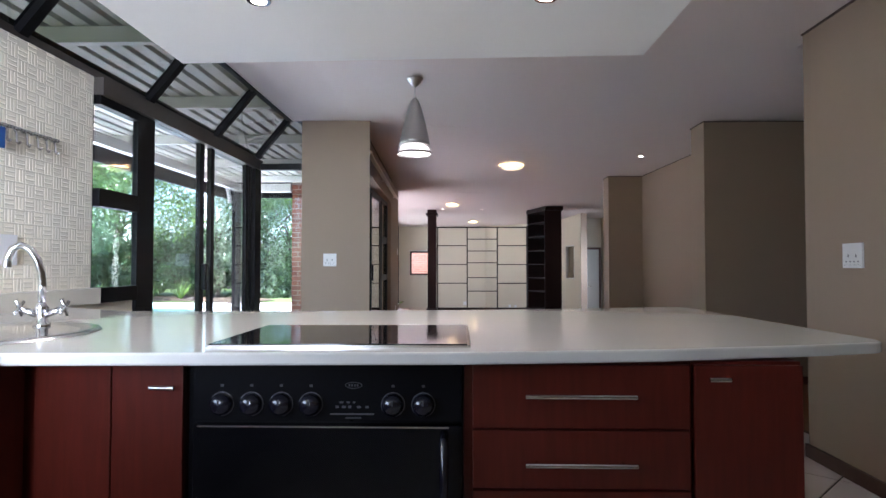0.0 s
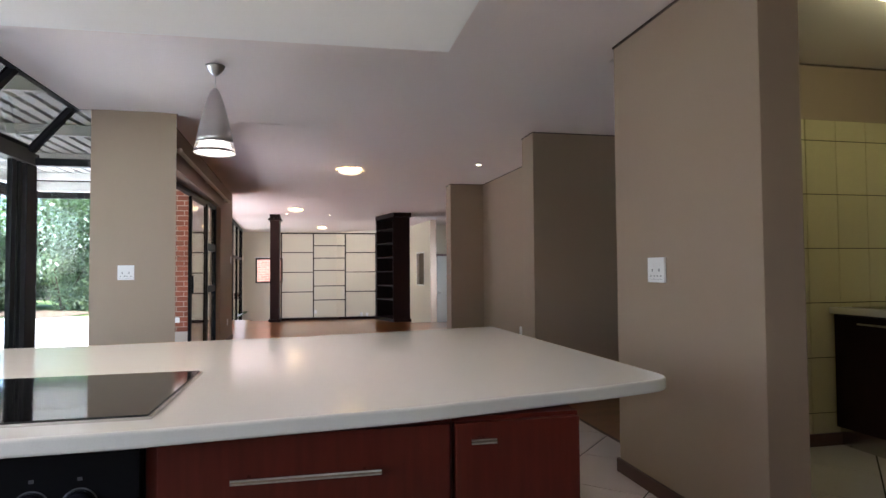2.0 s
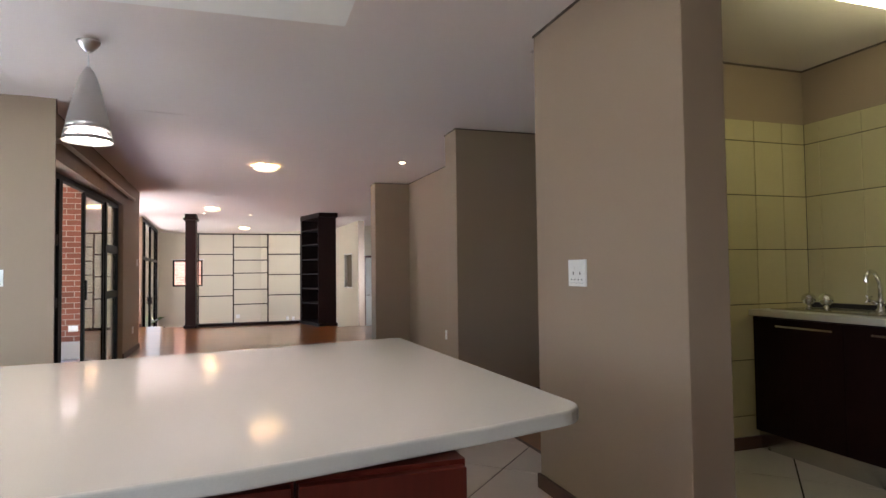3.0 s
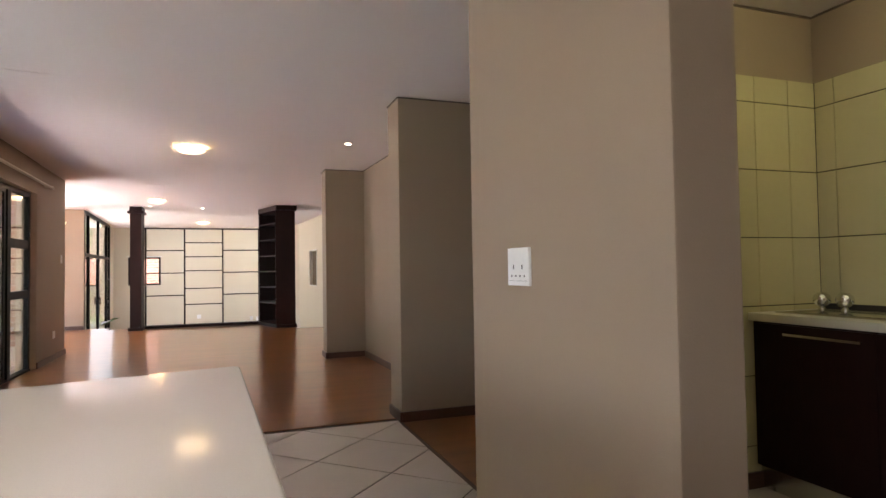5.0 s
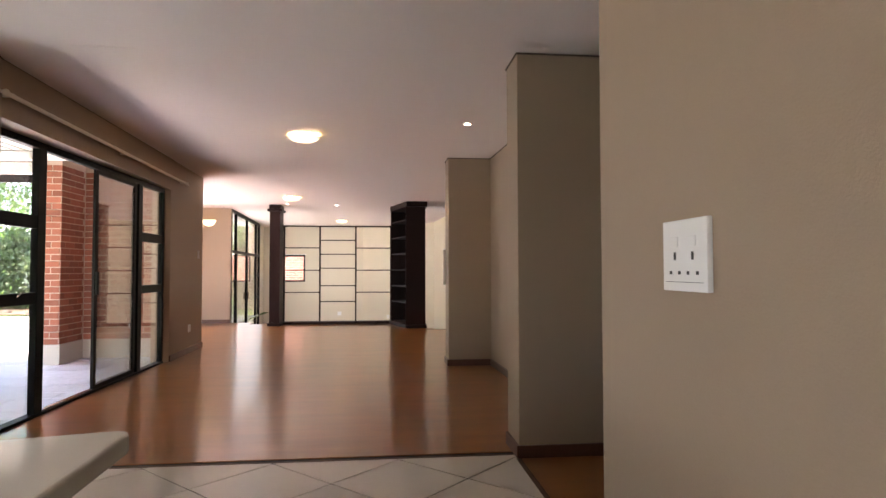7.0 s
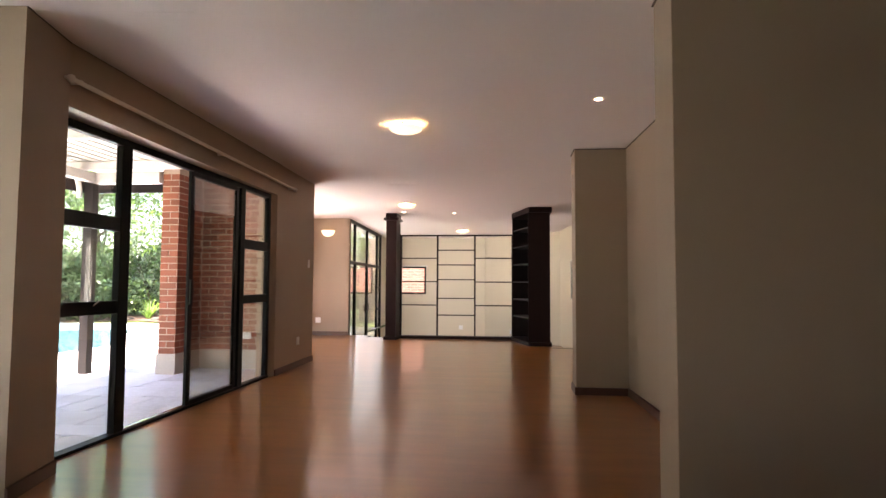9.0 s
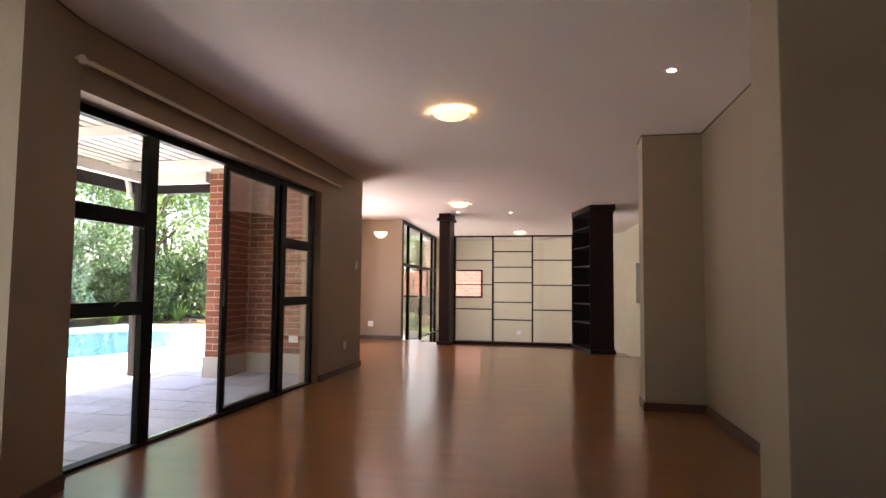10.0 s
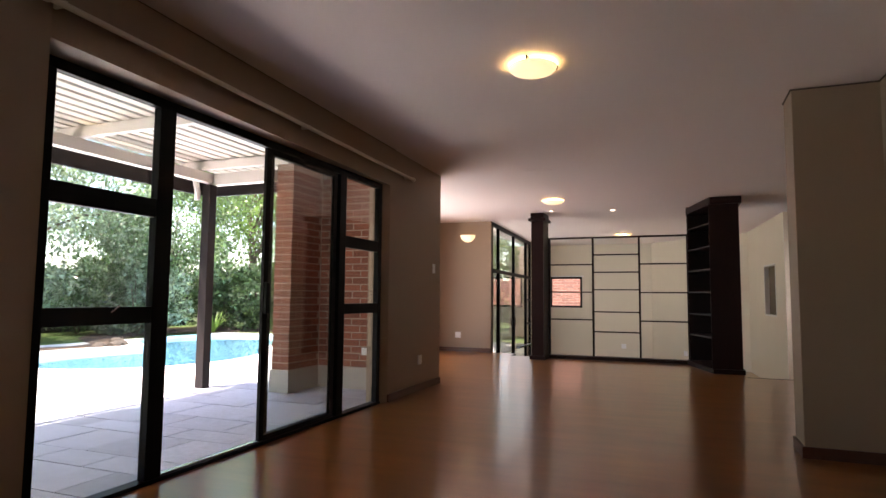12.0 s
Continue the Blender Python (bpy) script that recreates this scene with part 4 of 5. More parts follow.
for k, (x, y, h, s) in enumerate(spots):
    tree(x, y, h, s, 40 + k, M_LEAF[k % 3], 21000 if k < 12 else 14000, 0.066, trunks=1 + k % 2)



def shrub(x, y, r, h, seed, leafmat, n=5600, size=0.075):
    """A low bush of many leaves on a few stems."""
    rng = random.Random(seed)
    t = thing("shrub", (x, y, GZ), "dense dark green garden shrub", "shrub", "boundary shrubs")
    bm = bmesh.new()
    for k in range(4):
        a = rng.uniform(0, 6.28)
        tube([(0, 0, -0.03), (math.cos(a) * r * 0.25, math.sin(a) * r * 0.25, h * 0.4), (math.cos(a) * r * 0.5, math.sin(a) * r * 0.5, h * 0.75)], [0.03, 0.022, 0.01], 6, bm)
    part("stems", bm, M_BARK, t)
    blobs = [(rng.uniform(-r, r) * 0.7, rng.uniform(-r, r) * 0.7, h * rng.uniform(0.12, 0.9), r * rng.uniform(0.3, 0.5)) for _ in range(15)]
    v, f = leaf_cloud(n, blobs, size, seed, 0.1)
    me = bpy.data.meshes.new("foliage")
    me.from_pydata(v.tolist(), [], f.tolist())
    me.materials.append(leafmat)
    new("foliage", me).parent = t
    return t


base_shrubs = [shrub(-13.0, 10.0, 1.6, 2.7, 70, M_LEAF[0]), shrub(-13.2, 13.6, 1.5, 2.3, 71, M_LEAF[2]), shrub(-9.0, 4.6, 1.4, 2.4, 72, M_LEAF[0])]
line = [(-14.6, 11.6), (-14.9, 14.8), (-14.7, 17.2), (-14.9, 19.8), (-14.6, 22.4), (-13.2, 24.6), (-11.4, 26.0), (-9.0, 26.6), (-6.6, 26.4), (-4.4, 25.6), (-12.6, 17.4), (-12.4, 21.2), (-10.8, 23.6), (-8.0, 23.2), (-14.8, 8.6), (-12.0, 1.0), (-10.2, 2.2), (-11.0, -2.4), (-13.8, 6.0), (-11.2, 8.6)]
for k, (x, y) in enumerate(line):
    copy_thing(base_shrubs[k % 3], pose(x, y, GZ, 0, 0, 67 * k))


def spiky(x, y, seed, n=34, h=0.75):
    """A tuft of arching sword leaves."""
    rng = random.Random(seed)
    t = thing("sword_plant", (x, y, GZ), "bright green plant with arching sword leaves", "plant", "sword plants")
    for k in range(n):
        a, lean, l = rng.uniform(0, 6.28), rng.uniform(0.25, 1.0), h * rng.uniform(0.7, 1.15)
        bm = bmesh.new()
        prev = None
        for i in range(6):
            u = i / 5
            rad, z = l * (0.05 + lean * u * 0.8), l * (u * (1.15 - 0.55 * lean * u))
            w = 0.028 * (1 - u) ** 0.6 + 0.002
            c = Vector((math.cos(a) * rad, math.sin(a) * rad, z))
            sd = Vector((-math.sin(a), math.cos(a), 0)) * w
            row = [bm.verts.new(c - sd), bm.verts.new(c + sd)]
            if prev:
                bm.faces.new((prev[0], prev[1], row[1], row[0]))
            prev = row
        part("leaf", bm, M_LEAF[1], t)
    return t


sp = spiky(-10.9, 21.4, 5)
for k, (x, y) in enumerate(((-10.0, 21.9), (-11.8, 19.6), (-7.6, 8.6), (-9.4, 9.6))):
    copy_thing(sp, pose(x, y, GZ, 0, 0, 80 * k))


def rock(x, y, r, seed):
    bm = bmesh.new()
    bmesh.ops.create_icosphere(bm, subdivisions=2, radius=r)
    for v in bm.verts:
        v.co *= 1 + 0.28 * noise.noise(v.co * (1.4 / r) + Vector((seed * 3.1, 0, 0)))
        v.co.z *= 0.6
    ob = tagged(part("rock", bm, M_ROCK), "brown garden rock edging the flower bed", "rock", "garden rocks")
    ob.location = (x, y, GZ + r * 0.25)
    return ob


for k in range(16):
    a = radians(150 + 8.5 * k - 60)
    px, py = kidney(a, 1.42)
    rock(px, py, 0.11 + 0.08 * ((k * 37) % 10) / 10, k)

# hook bolts of the patio sheeting
hb = bmesh.new()
for y in (5.4, 7.0, 8.6, 10.2):
    for k in range(9):
        xx = -3.8 + k * 0.32
        tube([(xx, y + 0.03, 2.655), (xx + 0.01, y + 0.075, 2.66), (xx + 0.02, y + 0.085, 2.62), (xx, y + 0.06, 2.60)], 0.008, 5, hb)
part("hook_bolts", hb, M_RSTEEL, canopy, kind="stuff")
part("gutter_pipe", tube([(-3.75, 10.3, 2.5), (-3.72, 10.3, 2.42), (-3.69, 10.3, 2.30), (-3.69, 10.3, 2.2)], 0.035, 10), M_RSTEEL, canopy, smooth=True)

# ---- kitchen things ----


def socket_plate(x, y, z, face, w=0.115, h=0.115, kind_of="socket", holes=True):
    """A wall plate. face: the way it looks, -y or -x or x."""
    label = "white plastic double wall socket plate" if kind_of == "socket" else "white plastic wall switch plate"
    t = thing("wall_socket" if kind_of == "socket" else "light_switch", (x, y, z), label, kind_of)
    t.rotation_euler = (0, 0, radians({"-y": 0, "x": 90, "-x": -90}[face]))
    plate = part("plate", box((-w / 2, w / 2, -0.011, 0.0, -h / 2, h / 2)), M_WHITEPL, t, bevel=0.003)
    if holes:
        for dx in (-w * 0.2, w * 0.2):
            part("switch_rocker", box((dx - 0.011, dx + 0.011, -0.0125, -0.010, h * 0.12, h * 0.26)), M_WHITEPL, plate, bevel=0.001)
            part("slot", box((dx - 0.0035, dx + 0.0035, -0.0118, -0.010, -0.008, 0.006)), M_SLOT, plate)
            for d in (-0.0155, 0.0155):
                part("slot", box((dx + d - 0.004, dx + d + 0.004, -0.0118, -0.010, -0.034, -0.028)), M_SLOT, plate)
        part("seam", box((-w * 0.42, w * 0.42, -0.0116, -0.0105, -h * 0.375, -h * 0.368)), M_PRINT, plate)
    return t


socket_plate(-0.962, 5.84, 1.16, "-y", 0.128, 0.124)
socket_plate(2.32, 3.165, 1.157, "-x", 0.153, 0.128)
socket_plate(-0.843, 10.71, 0.335, "x", 0.09, 0.10, holes=False)
socket_plate(-0.849, 11.11, 1.36, "x", 0.06, 0.11, "switch", False)
socket_plate(3.142, 7.63, 0.385, "-x", 0.07, 0.11, holes=False)
socket_plate(-2.08, 15.40, 0.31, "-y", 0.11, 0.11, holes=False)
socket_plate(0.52, 21.0, -0.22, "-y", 0.12, 0.12, holes=False)
socket_plate(2.03, 20.14, -0.27, "-y", 0.12, 0.12, holes=False)
socket_plate(2.20, 19.96, -0.27, "-y", 0.12, 0.12, holes=False)
socket_plate(-1.69, 2.56, 1.175, "x", 0.22, 0.135, holes=False)

lamp = thing("pendant_lamp", (-0.026, 4.36, cz(0.3, 4.36)), "brushed steel cone pendant lamp with a perforated lit rim", "pendant lamp")
part("canopy", lathe([(0.001, 0), (0.060, 0), (0.058, -0.010), (0.040, -0.034), (0.020, -0.056), (0.014, -0.062), (0.001, -0.062)], seg=32), M_PEND, lamp, smooth=True)
part("cord", tube([(0, 0, -0.055), (0, 0, -0.145)], 0.0035, 8), M_WHITEPL, lamp)
ZB, ZT = -0.56, -0.145


def cone_r(z):
    u = (z - ZB) / (ZT - ZB)
    return 0.012 + 0.114 * (1 - u) ** 0.66


shade_prof = [(cone_r(ZT - (ZT - ZB - 0.075) * k / 14), ZT - (ZT - ZB - 0.075) * k / 14) for k in range(15)]
shade = part("shade", lathe(shade_prof, seg=48), M_PEND, lamp, "brushed steel conical shade", smooth=True)
sol = shade.modifiers.new("wall", "SOLIDIFY")
sol.thickness = 0.002
pr = bmesh.new()
SEG, lv = 108, [ZB + 0.075 - d for d in (0, 0.014, 0.020, 0.030, 0.036, 0.046, 0.052, 0.060, 0.068, 0.075)]
ring_v = [[pr.verts.new((cone_r(z) * math.cos(2 * math.pi * k / SEG), cone_r(z) * math.sin(2 * math.pi * k / SEG), z)) for k in range(SEG)] for z in lv]
for r in range(9):
    for k in range(SEG):
        if r in (1, 3, 5) and k % 3 != 0:
            continue
        pr.faces.new((ring_v[r][k], ring_v[r][(k + 1) % SEG], ring_v[r + 1][(k + 1) % SEG], ring_v[r + 1][k]))
part("perforated_rim", pr, M_PEND, lamp, "steel rim with three rows of holes")
part("bulb", lathe([(0.001, ZB + 0.09), (0.05, ZB + 0.085), (0.098, ZB + 0.05), (0.108, ZB + 0.012), (0.001, ZB + 0.008)], seg=28), M_DIFF, lamp, "bright frosted diffuser", smooth=True)

# round inset sink and swan-neck tap
sink = thing("kitchen_sink", (-1.17, 1.80, 0.9), "round stainless steel inset sink", "sink")
part("rim", lathe([(0.35, 0.001), (0.345, 0.008), (0.315, 0.009), (0.29, 0.002)], seg=48), M_STEEL, sink, smooth=True)
part("bowl", lathe([(0.29, 0.002), (0.27, 0.0), (0.0005, 0.0015)], seg=40), M_CHROME, sink, smooth=True)
part("waste", disc(0.03, 0.003, (0.02, -0.02, 0.002)), M_STEEL, sink)


def mixer(loc, turn=0.0, k=1.0, swing=0.0, reach=1.0):
    """A chrome swan-neck mixer with two cross-head handles."""
    t = thing("kitchen_tap", loc, "chrome swan-neck mixer tap with cross-head handles", "tap")
    t.rotation_euler = (0, 0, radians(turn))
    part("body", lathe([(0.026, 0), (0.026, 0.008), (0.018, 0.014), (0.017, 0.05), (0.022, 0.06), (0.012, 0.075), (0.010, 0.10)], seg=20), M_CHROME, t, smooth=True)
    pts = [(0, 0, 0.08), (0, 0, 0.14), (-0.004, 0, 0.18), (-0.02, 0, 0.225), (-0.05, 0, 0.262), (-0.085, 0, 0.275), (-0.115, 0, 0.262), (-0.13, 0, 0.235), (-0.133, 0, 0.215)]
    cs, sn = reach * math.cos(radians(swing)), reach * math.sin(radians(swing))
    part("spout", tube([(x * k * cs, x * k * sn, z * k if z > 0.1 else z) for x, y, z in pts], 0.0125, 14), M_CHROME, t, smooth=True)
    part("aerator", tube([(-0.133 * k * cs, -0.133 * k * sn, 0.222 * k), (-0.134 * k * cs, -0.134 * k * sn, 0.20 * k)], 0.013, 14), M_STEEL, t)
    for s in (-1, 1):
        arm = part("valve", tube([(0, s * 0.005, 0.035), (0, s * 0.045, 0.05), (0, s * 0.062, 0.058)], [0.011, 0.012, 0.010], 12), M_CHROME, t, smooth=True)
        c = Vector((0, s * 0.072, 0.062))
        for a in (0.6, 0.6 + math.pi / 2):
            d = Vector((math.cos(a), 0, math.sin(a))) * 0.034
            part("cross_bar", tube([c - d, c + d], 0.006, 10), M_CHROME, arm, smooth=True)
    return t


mixer((-1.13, 2.06, 0.901), 100, 1.0, -70, 0.74)

hooks = thing("hook_rail", (-1.69, 2.58, 1.715), "wrought metal hook rail with small hanging hooks", "hook rail")
bmr = bmesh.new()
for k in range(44):
    y = -0.30 + 0.0145 * k
    tube([(0.012 + 0.006 * math.sin(k * 1.9), y, 0.004 * math.cos(k * 1.9)), (0.012 + 0.006 * math.sin((k + 1) * 1.9), y + 0.0145, 0.004 * math.cos((k + 1) * 1.9))], 0.009, 6, bmr)
part("rail", bmr, M_STEEL, hooks, smooth=True)
for y in (0.0, 0.055, 0.12, 0.19, 0.25, 0.31):
    part("hook", tube([(0.016, y, 0.0), (0.022, y, -0.03), (0.024, y, -0.06), (0.032, y, -0.07), (0.042, y, -0.06)], 0.005, 8), M_STEEL, hooks, smooth=True)
tag = tagged(part("hanging_packet", box((-1.668, -1.655, 2.455, 2.555, 1.61, 1.70)), M_BLUE, bevel=0.002), "small blue packet hanging on the hook rail", "packet")

# woven mosaic on the kitchen wall
rngm = random.Random(3)
MW, ML = 0.021, 0.062
verts, faces, near = [], [], []


def mosaic_bar(w, h, e=0.002):
    """One small chamfered mosaic bar, w along y and h high, facing +x."""
    bm = bmesh.new()
    v = [bm.verts.new(p) for p in ((0, 0, 0), (0, w, 0), (0, w, h), (0, 0, h), (0.0028, e, e), (0.0028, w - e, e), (0.0028, w - e, h - e), (0.0028, e, h - e))]
    for f in ((4, 5, 6, 7), (0, 1, 5, 4), (1, 2, 6, 5), (2, 3, 7, 6), (3, 0, 4, 7)):
        bm.faces.new([v[i] for i in f])
    bmesh.ops.recalc_face_normals(bm, faces=bm.faces)
    me = bpy.data.meshes.new("mosaic_tile")
    bm.to_mesh(me)
    bm.free()
    me.materials.append(M_MOSAIC)
    return me


me_flat, me_up = mosaic_bar(ML - 0.0044, ML / 3 - 0.0044), mosaic_bar(ML / 3 - 0.0044, ML - 0.0044)
for r in range(int(1.17 / ML) + 1):
    for c in range(int(1.45 / ML) + 1):
        y0, z0 = 1.80 + c * ML, 0.985 + r * ML
        for q in range(3):
            g = 0.0022
            if (r + c) % 2:
                ya, yb, za, zb = y0 + g, y0 + ML - g, z0 + q * ML / 3 + g, z0 + (q + 1) * ML / 3 - g
            else:
                ya, yb, za, zb = y0 + q * ML / 3 + g, y0 + (q + 1) * ML / 3 - g, z0 + g, z0 + ML - g
            if yb > 3.23 or zb > 2.15:
                continue
            if y0 > 2.9:
                m = me_flat if (r + c) % 2 else me_up
                near.append((m, ya, za))
                continue
            xo = -1.6945 + rngm.uniform(-0.0003, 0.0006) + (0.0007 if q == 1 else 0)
            n0 = len(verts)
            e = 0.002
            verts += [(-1.697, ya, za), (-1.697, yb, za), (-1.697, yb, zb), (-1.697, ya, zb), (xo, ya + e, za + e), (xo, yb - e, za + e), (xo, yb - e, zb - e), (xo, ya + e, zb - e)]
            faces += [[n0 + i for i in f] for f in ((4, 5, 6, 7), (0, 1, 5, 4), (1, 2, 6, 5), (2, 3, 7, 6), (3, 0, 4, 7))]
mem = bpy.data.meshes.new("mosaic")
mem.from_pydata(verts, [], faces)
mem.materials.append(M_MOSAIC)
mosaic = tagged(new("mosaic", mem), "cream woven-pattern mosaic tiles on the kitchen wall", kind="stuff", category="mosaic")
for m, y, z in near:
    ob = new("mosaic_tile", m)
    ob.parent, ob.location = mosaic, (-1.697 + rngm.uniform(0, 0.0005), y, z)

# ---- scullery ----
scu = thing("sink_cabinet", (0, 0, 0), "dark mahogany scullery cabinet with two doors and steel kick plate", "cabinet")
part("body", box((3.96, 4.45, 1.2, 3.74, 0.12, 0.855)), M_SHELF, scu)
part("kick_plate", box((3.985, 4.005, 1.2, 3.74, 0.0, 0.12)), M_STEEL, scu, "brushed steel kick plate")
for k in range(4):
    y1 = 3.70 - k * 0.60
    d = part("door", box((3.94, 3.958, y1 - 0.594, y1, 0.125, 0.85)), M_SHELF, scu, bevel=0.002)
    part("handle", box((3.925, 3.94, y1 - 0.54, y1 - 0.16, 0.800, 0.812)), M_STEEL, d, "slim steel edge handle")
sct = tagged(part("worktop", box((3.925, 4.458, 1.2, 3.742, 0.86, 0.90)), M_UPSTAND, bevel=0.004), "cream scullery worktop with a steel sink", "worktop")
ss = thing("scullery_sink", (0, 0, 0.9), "stainless steel drop-in double sink with a drainer", "sink")
part("rim", box((4.02, 4.40, 1.9, 3.66, 0.001, 0.007)), M_STEEL, ss, bevel=0.003)
for y0, y1 in ((3.12, 3.58), (2.55, 3.02)):
    part("bowl", box((4.05, 4.27, y0, y1, 0.0072, 0.0095)), M_CHROME, ss, bevel=0.001)
mixer((4.37, 3.20, 0.907), 0, 0.85)
for y in (3.51, 3.635):
    pt = thing("pillar_tap", (4.32, y, 0.907), "chrome pillar tap with a round head", "tap", "pillar taps")
    part("stem", lathe([(0.018, 0), (0.018, 0.006), (0.012, 0.012), (0.012, 0.04)], seg=16), M_CHROME, pt, smooth=True)
    part("head", lathe([(0.002, 0.016), (0.026, 0.022), (0.040, 0.042), (0.043, 0.058), (0.038, 0.074), (0.022, 0.088), (0.001, 0.092)], seg=24), M_CHROME, pt, smooth=True)
structure("baseboard_scullery", box((3.3, 3.985, 3.726, 3.741, 0, 0.08)), M_SKIRT, "brown wooden skirting of the scullery end wall")
tube_l = thing("fluorescent_lamp", (0, 0, 2.53), "lit fluorescent ceiling batten in the scullery", "ceiling lamp")
part("batten", box((3.2, 4.3, 2.66, 2.76, -0.05, 0.0)), M_WHITEPL, tube_l, bevel=0.004)
part("tube", tube([(3.22, 2.72, -0.068), (4.28, 2.72, -0.068)], 0.016, 12), M_TUBE, tube_l, "glowing fluorescent tube")

wl = thing("wall_lamp", (-1.885, 15.40, 2.16), "lit half-bowl glass wall lamp", "wall lamp")
part("back_plate", box((-0.04, 0.04, -0.02, 0.0, -0.04, 0.04)), M_STEEL, wl)
wlb = bmesh.new()
rg = []
for r, z in ((0.15, 0.05), (0.14, 0.01), (0.11, -0.04), (0.06, -0.075), (0.004, -0.085)):
    rg.append([wlb.verts.new((r * math.cos(math.pi + math.pi * k / 20), -0.02 + r * 0.8 * math.sin(math.pi + math.pi * k / 20), z)) for k in range(21)])
for a, b in zip(rg, rg[1:]):
    for k in range(20):
        wlb.faces.new((a[k], a[k + 1], b[k + 1], b[k]))
part("bowl", wlb, M_LAMP, wl, "glowing glass half bowl", smooth=True)

# ---- hall beyond the lounge ----
# panel added so the narrow opening looks dark inside; no real shutter
sh = thing("wall_shutter", (0, 0, 0), "brown panel standing for the dark inside of a narrow wall opening", "shutter")
part("panel", prism(hall_strip(16.32, 17.25, 0.73, 1.665, 0.07, 0.02)), M_DARKFILL, sh)
part("frame", prism(hall_strip(16.32, 16.35, 0.73, 1.665, -0.006, 0.075), hall_strip(17.22, 17.25, 0.73, 1.665, -0.006, 0.075), hall_strip(16.35, 17.22, 1.635, 1.665, -0.006, 0.075), hall_strip(16.35, 17.22, 0.73, 0.76, -0.006, 0.075)), M_DOOR, sh)
hd = tagged(thing("door_2", (0, 0, 0)), "white painted hall door standing in its frame", "door", kind="structure")
part("leaf", box((3.96, 4.30, 17.2, 17.24, FAR, 1.56)), M_DOOR, hd)
part("door_frame", box((3.90, 3.96, 17.18, 17.3, FAR, 1.62), (4.30, 4.36, 17.18, 17.3, FAR, 1.62), (3.96, 4.30, 17.18, 17.3, 1.56, 1.62)), M_SKIRT, hd)
part("door_handle", box((3.99, 4.07, 17.16, 17.2, 0.50, 0.525)), M_STEEL, hd)

# ---- pieces: bricks, slabs, wall tiles, floor tiles, planks ----


def shared(name, bm, material):
    bmesh.ops.recalc_face_normals(bm, faces=bm.faces)
    me = bpy.data.meshes.new(name)
    bm.to_mesh(me)
    bm.free()
    me.materials.append(material)
    return me


def piece(name, me, parent, loc, scale=(1, 1, 1), rot=0.0):
    ob = new(name, me)
    ob.parent, ob.location, ob.scale = parent, loc, scale
    ob.rotation_euler = (0, 0, rot)
    return ob


def chamfered(l, w, h, e):
    """A block with its near face softened, from the origin along x, facing -y."""
    bm = bmesh.new()
    v = [bm.verts.new(p) for p in ((0, 0, 0), (l, 0, 0), (l, 0, h), (0, 0, h), (e, -w, e), (l - e, -w, e), (l - e, -w, h - e), (e, -w, h - e))]
    for f in ((4, 5, 6, 7), (0, 1, 5, 4), (1, 2, 6, 5), (2, 3, 7, 6), (3, 0, 4, 7), (3, 2, 1, 0)):
        bm.faces.new([v[i] for i in f])
    return bm


BL, BH, JT = 0.222, 0.073, 0.012
me_full = shared("brick", chamfered(BL, 0.006, BH, 0.003), M_BRICK)


def courses(parent, origin, along, length, z0, z1, rng):
    """Stretcher courses of single bricks on a face that starts at origin and runs along a plan angle."""
    r, z = 0, z0
    d = Vector((math.cos(along), math.sin(along), 0))
    while z + BH < z1:
        x = -(BL + JT) / 2 * (r % 2)
        while x < length - 0.03:
            a, b = max(x, 0), min(x + BL, length)
            if b - a > 0.035:
                p = Vector(origin) + d * a
                piece("brick", me_full, parent, (p.x, p.y, z), ((b - a) / BL, rng.uniform(0.75, 1.15), 1), along)
            x += BL + JT
        z += BH + JT
        r += 1


rngb = random.Random(11)
PLZ = 0.16
courses(bw, (-2.41, 11.128, 0), 0.0, 1.35, PLZ, 2.6, rngb)
courses(bw, (-1.04, 11.105, 0), -math.pi / 2, 1.15, PLZ, 2.6, rngb)
courses(bp, (-2.65, 10.50, 0), 0.0, 0.23, PLZ, 2.6, rngb)
courses(bp, (-2.42, 10.50, 0), math.pi / 2, 0.61, PLZ, 2.6, rngb)
part("plinth", box((-2.40, -1.02, 11.10, 11.128, GZ, PLZ)), M_PLINTH, bw, "grey plaster plinth", bevel=0.004)
part("plinth", box((-2.67, -2.40, 10.48, 11.12, GZ, PLZ)), M_PLINTH, bp, "grey plaster plinth", bevel=0.004)
ob_s = socket_plate(-1.72, 11.11, 0.355, "-y", 0.13, 0.09, holes=False)

# brick wall outside the lounge window
fv, ff = [], []
for r in range(18):
    for c in range(9):
        x0, z0 = -2.2 + c * 0.234 - 0.117 * (r % 2), 0.5 + r * 0.085
        n0 = len(fv)
        fv += [(x0, 22.6, z0), (x0 + 0.222, 22.6, z0), (x0 + 0.222, 22.6, z0 + 0.073), (x0, 22.6, z0 + 0.073)] + [(x0 + 0.004, 22.585, z0 + 0.004), (x0 + 0.218, 22.585, z0 + 0.004), (x0 + 0.218, 22.585, z0 + 0.069), (x0 + 0.004, 22.585, z0 + 0.069)]
        ff += [[n0 + i for i in f] for f in ((4, 5, 6, 7), (0, 1, 5, 4), (1, 2, 6, 5), (2, 3, 7, 6), (3, 0, 4, 7))]
ow = structure("wall_outbuilding", box((-3.0, 0.6, 22.6, 22.8, GZ, 2.6)), M_MORTAR, "red brick outbuilding wall beyond the lounge window")
mef = bpy.data.meshes.new("bricks")
mef.from_pydata(fv, [], ff)
mef.materials.append(M_BRICKJ)
obf = tagged(new("bricks", mef), kind="stuff")
obf.parent = ow

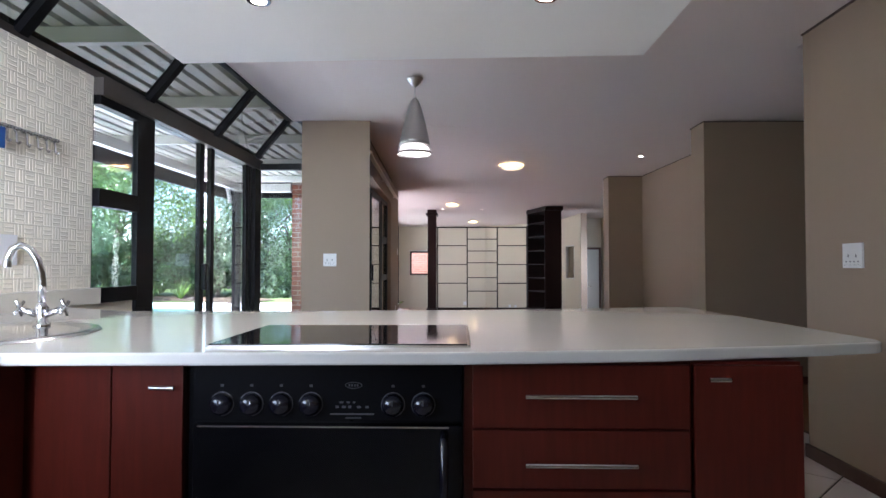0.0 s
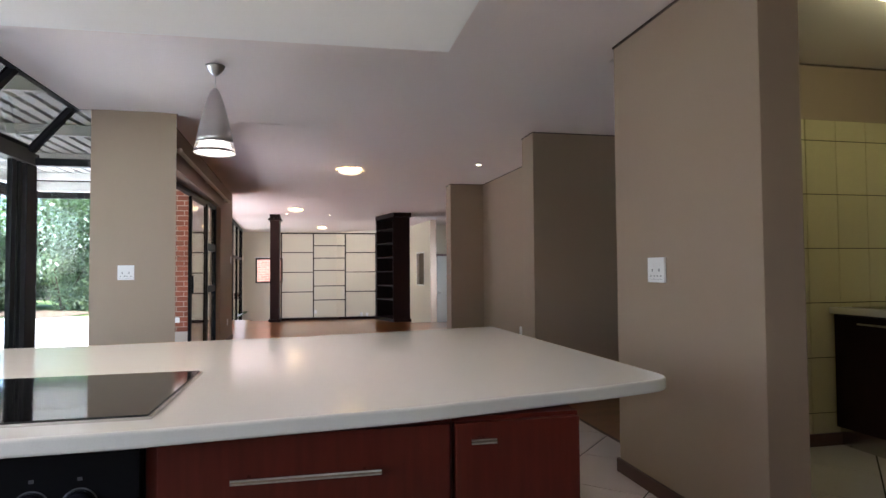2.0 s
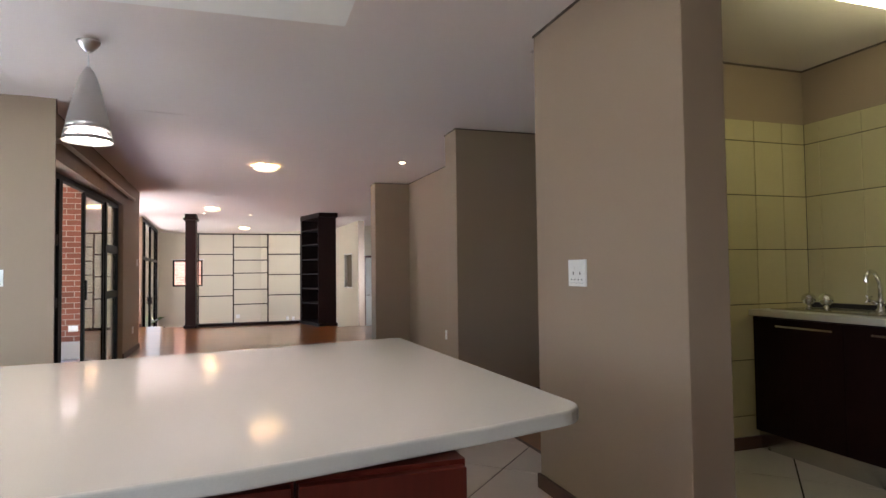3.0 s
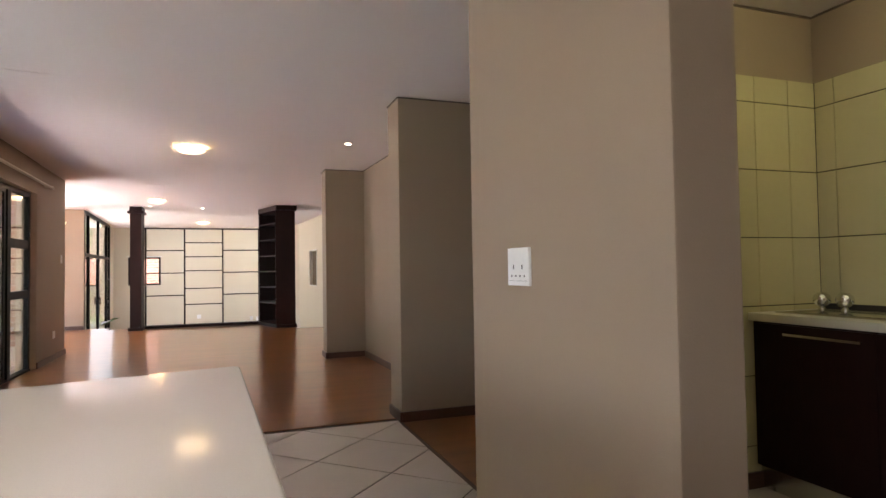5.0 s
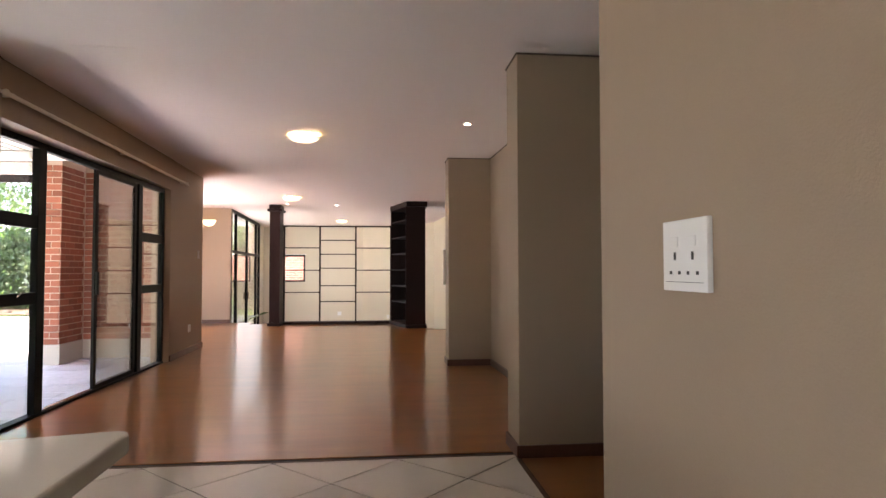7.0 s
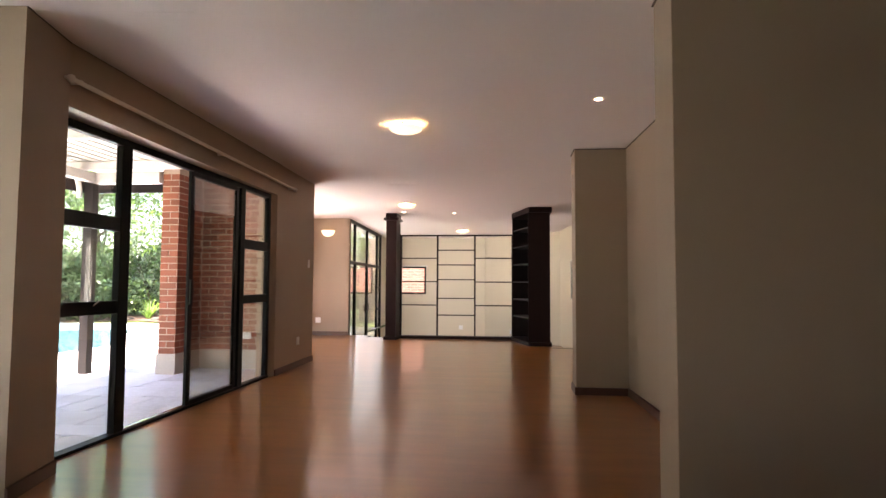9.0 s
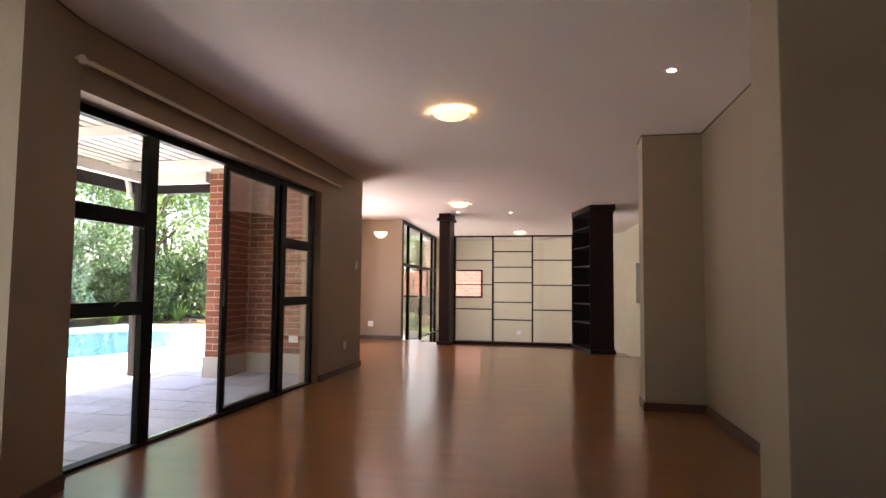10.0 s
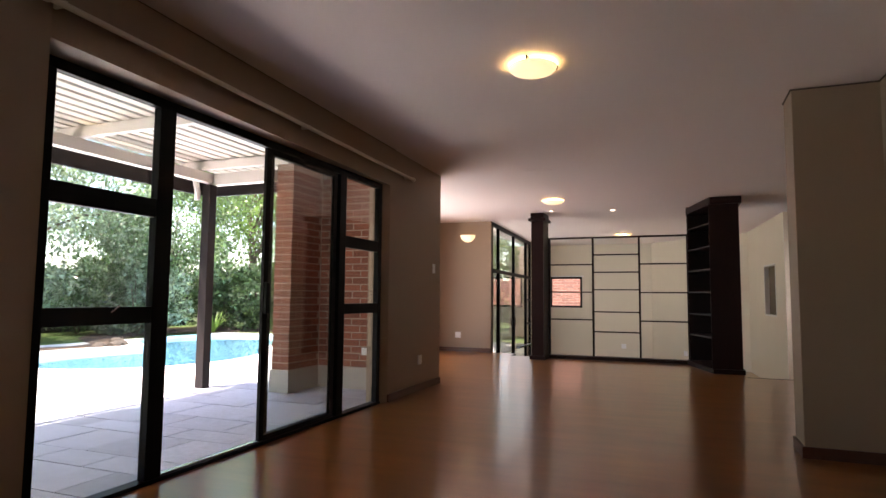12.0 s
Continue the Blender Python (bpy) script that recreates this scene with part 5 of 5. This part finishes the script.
# slate slabs under the patio roof
patio = structure("pavement_patio", box((-3.95, -1.03, 2.2, 11.1, GZ - 0.05, GZ + 0.045)), M_GROUT, "grey slate slabs laid at random under the patio roof")
rngs = random.Random(5)
y = 2.2
while y < 11.05:
    d = rngs.choice((0.30, 0.42, 0.55))
    d = min(d, 11.1 - y)
    x = -3.95
    while x < -1.19:
        w = min(rngs.choice((0.35, 0.5, 0.62, 0.8)), -1.17 - x)
        if w > 0.12:
            bm = box((0.006, w - 0.006, 0.006, d - 0.006, 0, 0.012 + rngs.uniform(0, 0.004)))
            piece("slab", shared("slab", bm, M_PAVE), patio, (x, y, GZ + 0.042))
        x += w
    y += d
me_edge = shared("edging_brick", box((0.0, 0.11, 0.005, 0.215, 0, 0.02)), M_BRICK)
y = 6.2
while y < 10.9:
    piece("edging_brick", me_edge, patio, (-1.155, y, GZ + 0.043))
    y += 0.222

# glazed wall tiles of the scullery
tile_a = tagged(part("tile_panel", box((3.3, 4.47, 3.748, 3.76, 0.0, 2.15)), M_GROUT), "pale yellow glazed tiles on the scullery end wall", "wall tiles", kind="structure")
tile_b = tagged(part("tile_panel", box((4.458, 4.47, 1.4, 3.748, 0.90, 2.15)), M_GROUT), "pale yellow glazed tiles behind the scullery sink", "wall tiles", kind="structure")
me_t = shared("wall_tile", chamfered(1.0, 0.006, 1.0, 0.004), M_SCTILE)
zrow = ((0.0, 0.21), (0.21, 0.57), (0.57, 0.93), (0.93, 1.29), (1.29, 1.65), (1.65, 2.01), (2.01, 2.15))
for z0, z1 in zrow:
    x = 4.455
    for w in (0.20, 0.24, 0.24, 0.24, 0.22):
        piece("wall_tile", me_t, tile_a, (x - w + 0.002, 3.748, z0 + 0.002), (w - 0.004, 1, z1 - z0 - 0.004))
        x -= w
    if z0 > 0.9:
        y = 3.74
        for w in (0.11, 0.29, 0.29, 0.29, 0.29, 0.29, 0.29):
            piece("wall_tile", me_t, tile_b, (4.458, y - 0.002, z0 + 0.002), (w - 0.004, 1, z1 - z0 - 0.004), -math.pi / 2)
            y -= w

# diagonal floor tiles
S = 0.516
c45 = math.sqrt(0.5)
for i in range(-14, 16):
    for j in range(-14, 16):
        cx, cy = 1.885 + (i + j) * S * c45, 5.40 + (i - j) * S * c45
        q = S * c45 - 0.0068
        poly = [(cx - q, cy), (cx, cy - q), (cx + q, cy), (cx, cy + q)]
        bits = [b for b in (clip_rect(poly, -1.66, 4.46, -1.34, 3.745), clip_rect(poly, -1.66, 2.595, 3.745, 5.785)) if len(b) > 2]
        if bits:
            bm = prism(*[(b, -0.0045, 0.0) for b in bits])
            bmesh.ops.translate(bm, verts=bm.verts, vec=(-cx, -cy, 0))
            piece("floor_tile", shared("floor_tile", bm, M_TILE), floor_tiles, (cx, cy, 0))

# laminate planks, laid across the room
PW, PL = 0.195, 1.35
me_p = shared("plank", box((0.0, 1.0, 0.0, PW, -0.0045, 0.0)), M_WOOD)
rngp = random.Random(21)
y = 3.9
while y < 15.35:
    spans = [(-2.5, -0.95)] if y > 14.95 else [(2.62, 6.0)] if y < 5.7 else [(-1.6 if y < 5.8 else -0.90, 6.0 if y < 5.72 else 3.3)] if y < 11.25 else [(-2.5, 4.3)] if y < 13.4 else [(-2.5, 2.66)]
    for x0, x1 in spans:
        x = x0 - rngp.uniform(0, PL)
        while x < x1:
            a, b = max(x, x0), min(x + PL, x1)
            if b - a > 0.02:
                piece("plank", me_p, floor_wood, (a, y + (0.09 if y < 5.7 else 0), 0.0), (b - a, 1, 1))
            x += PL
    y += PW
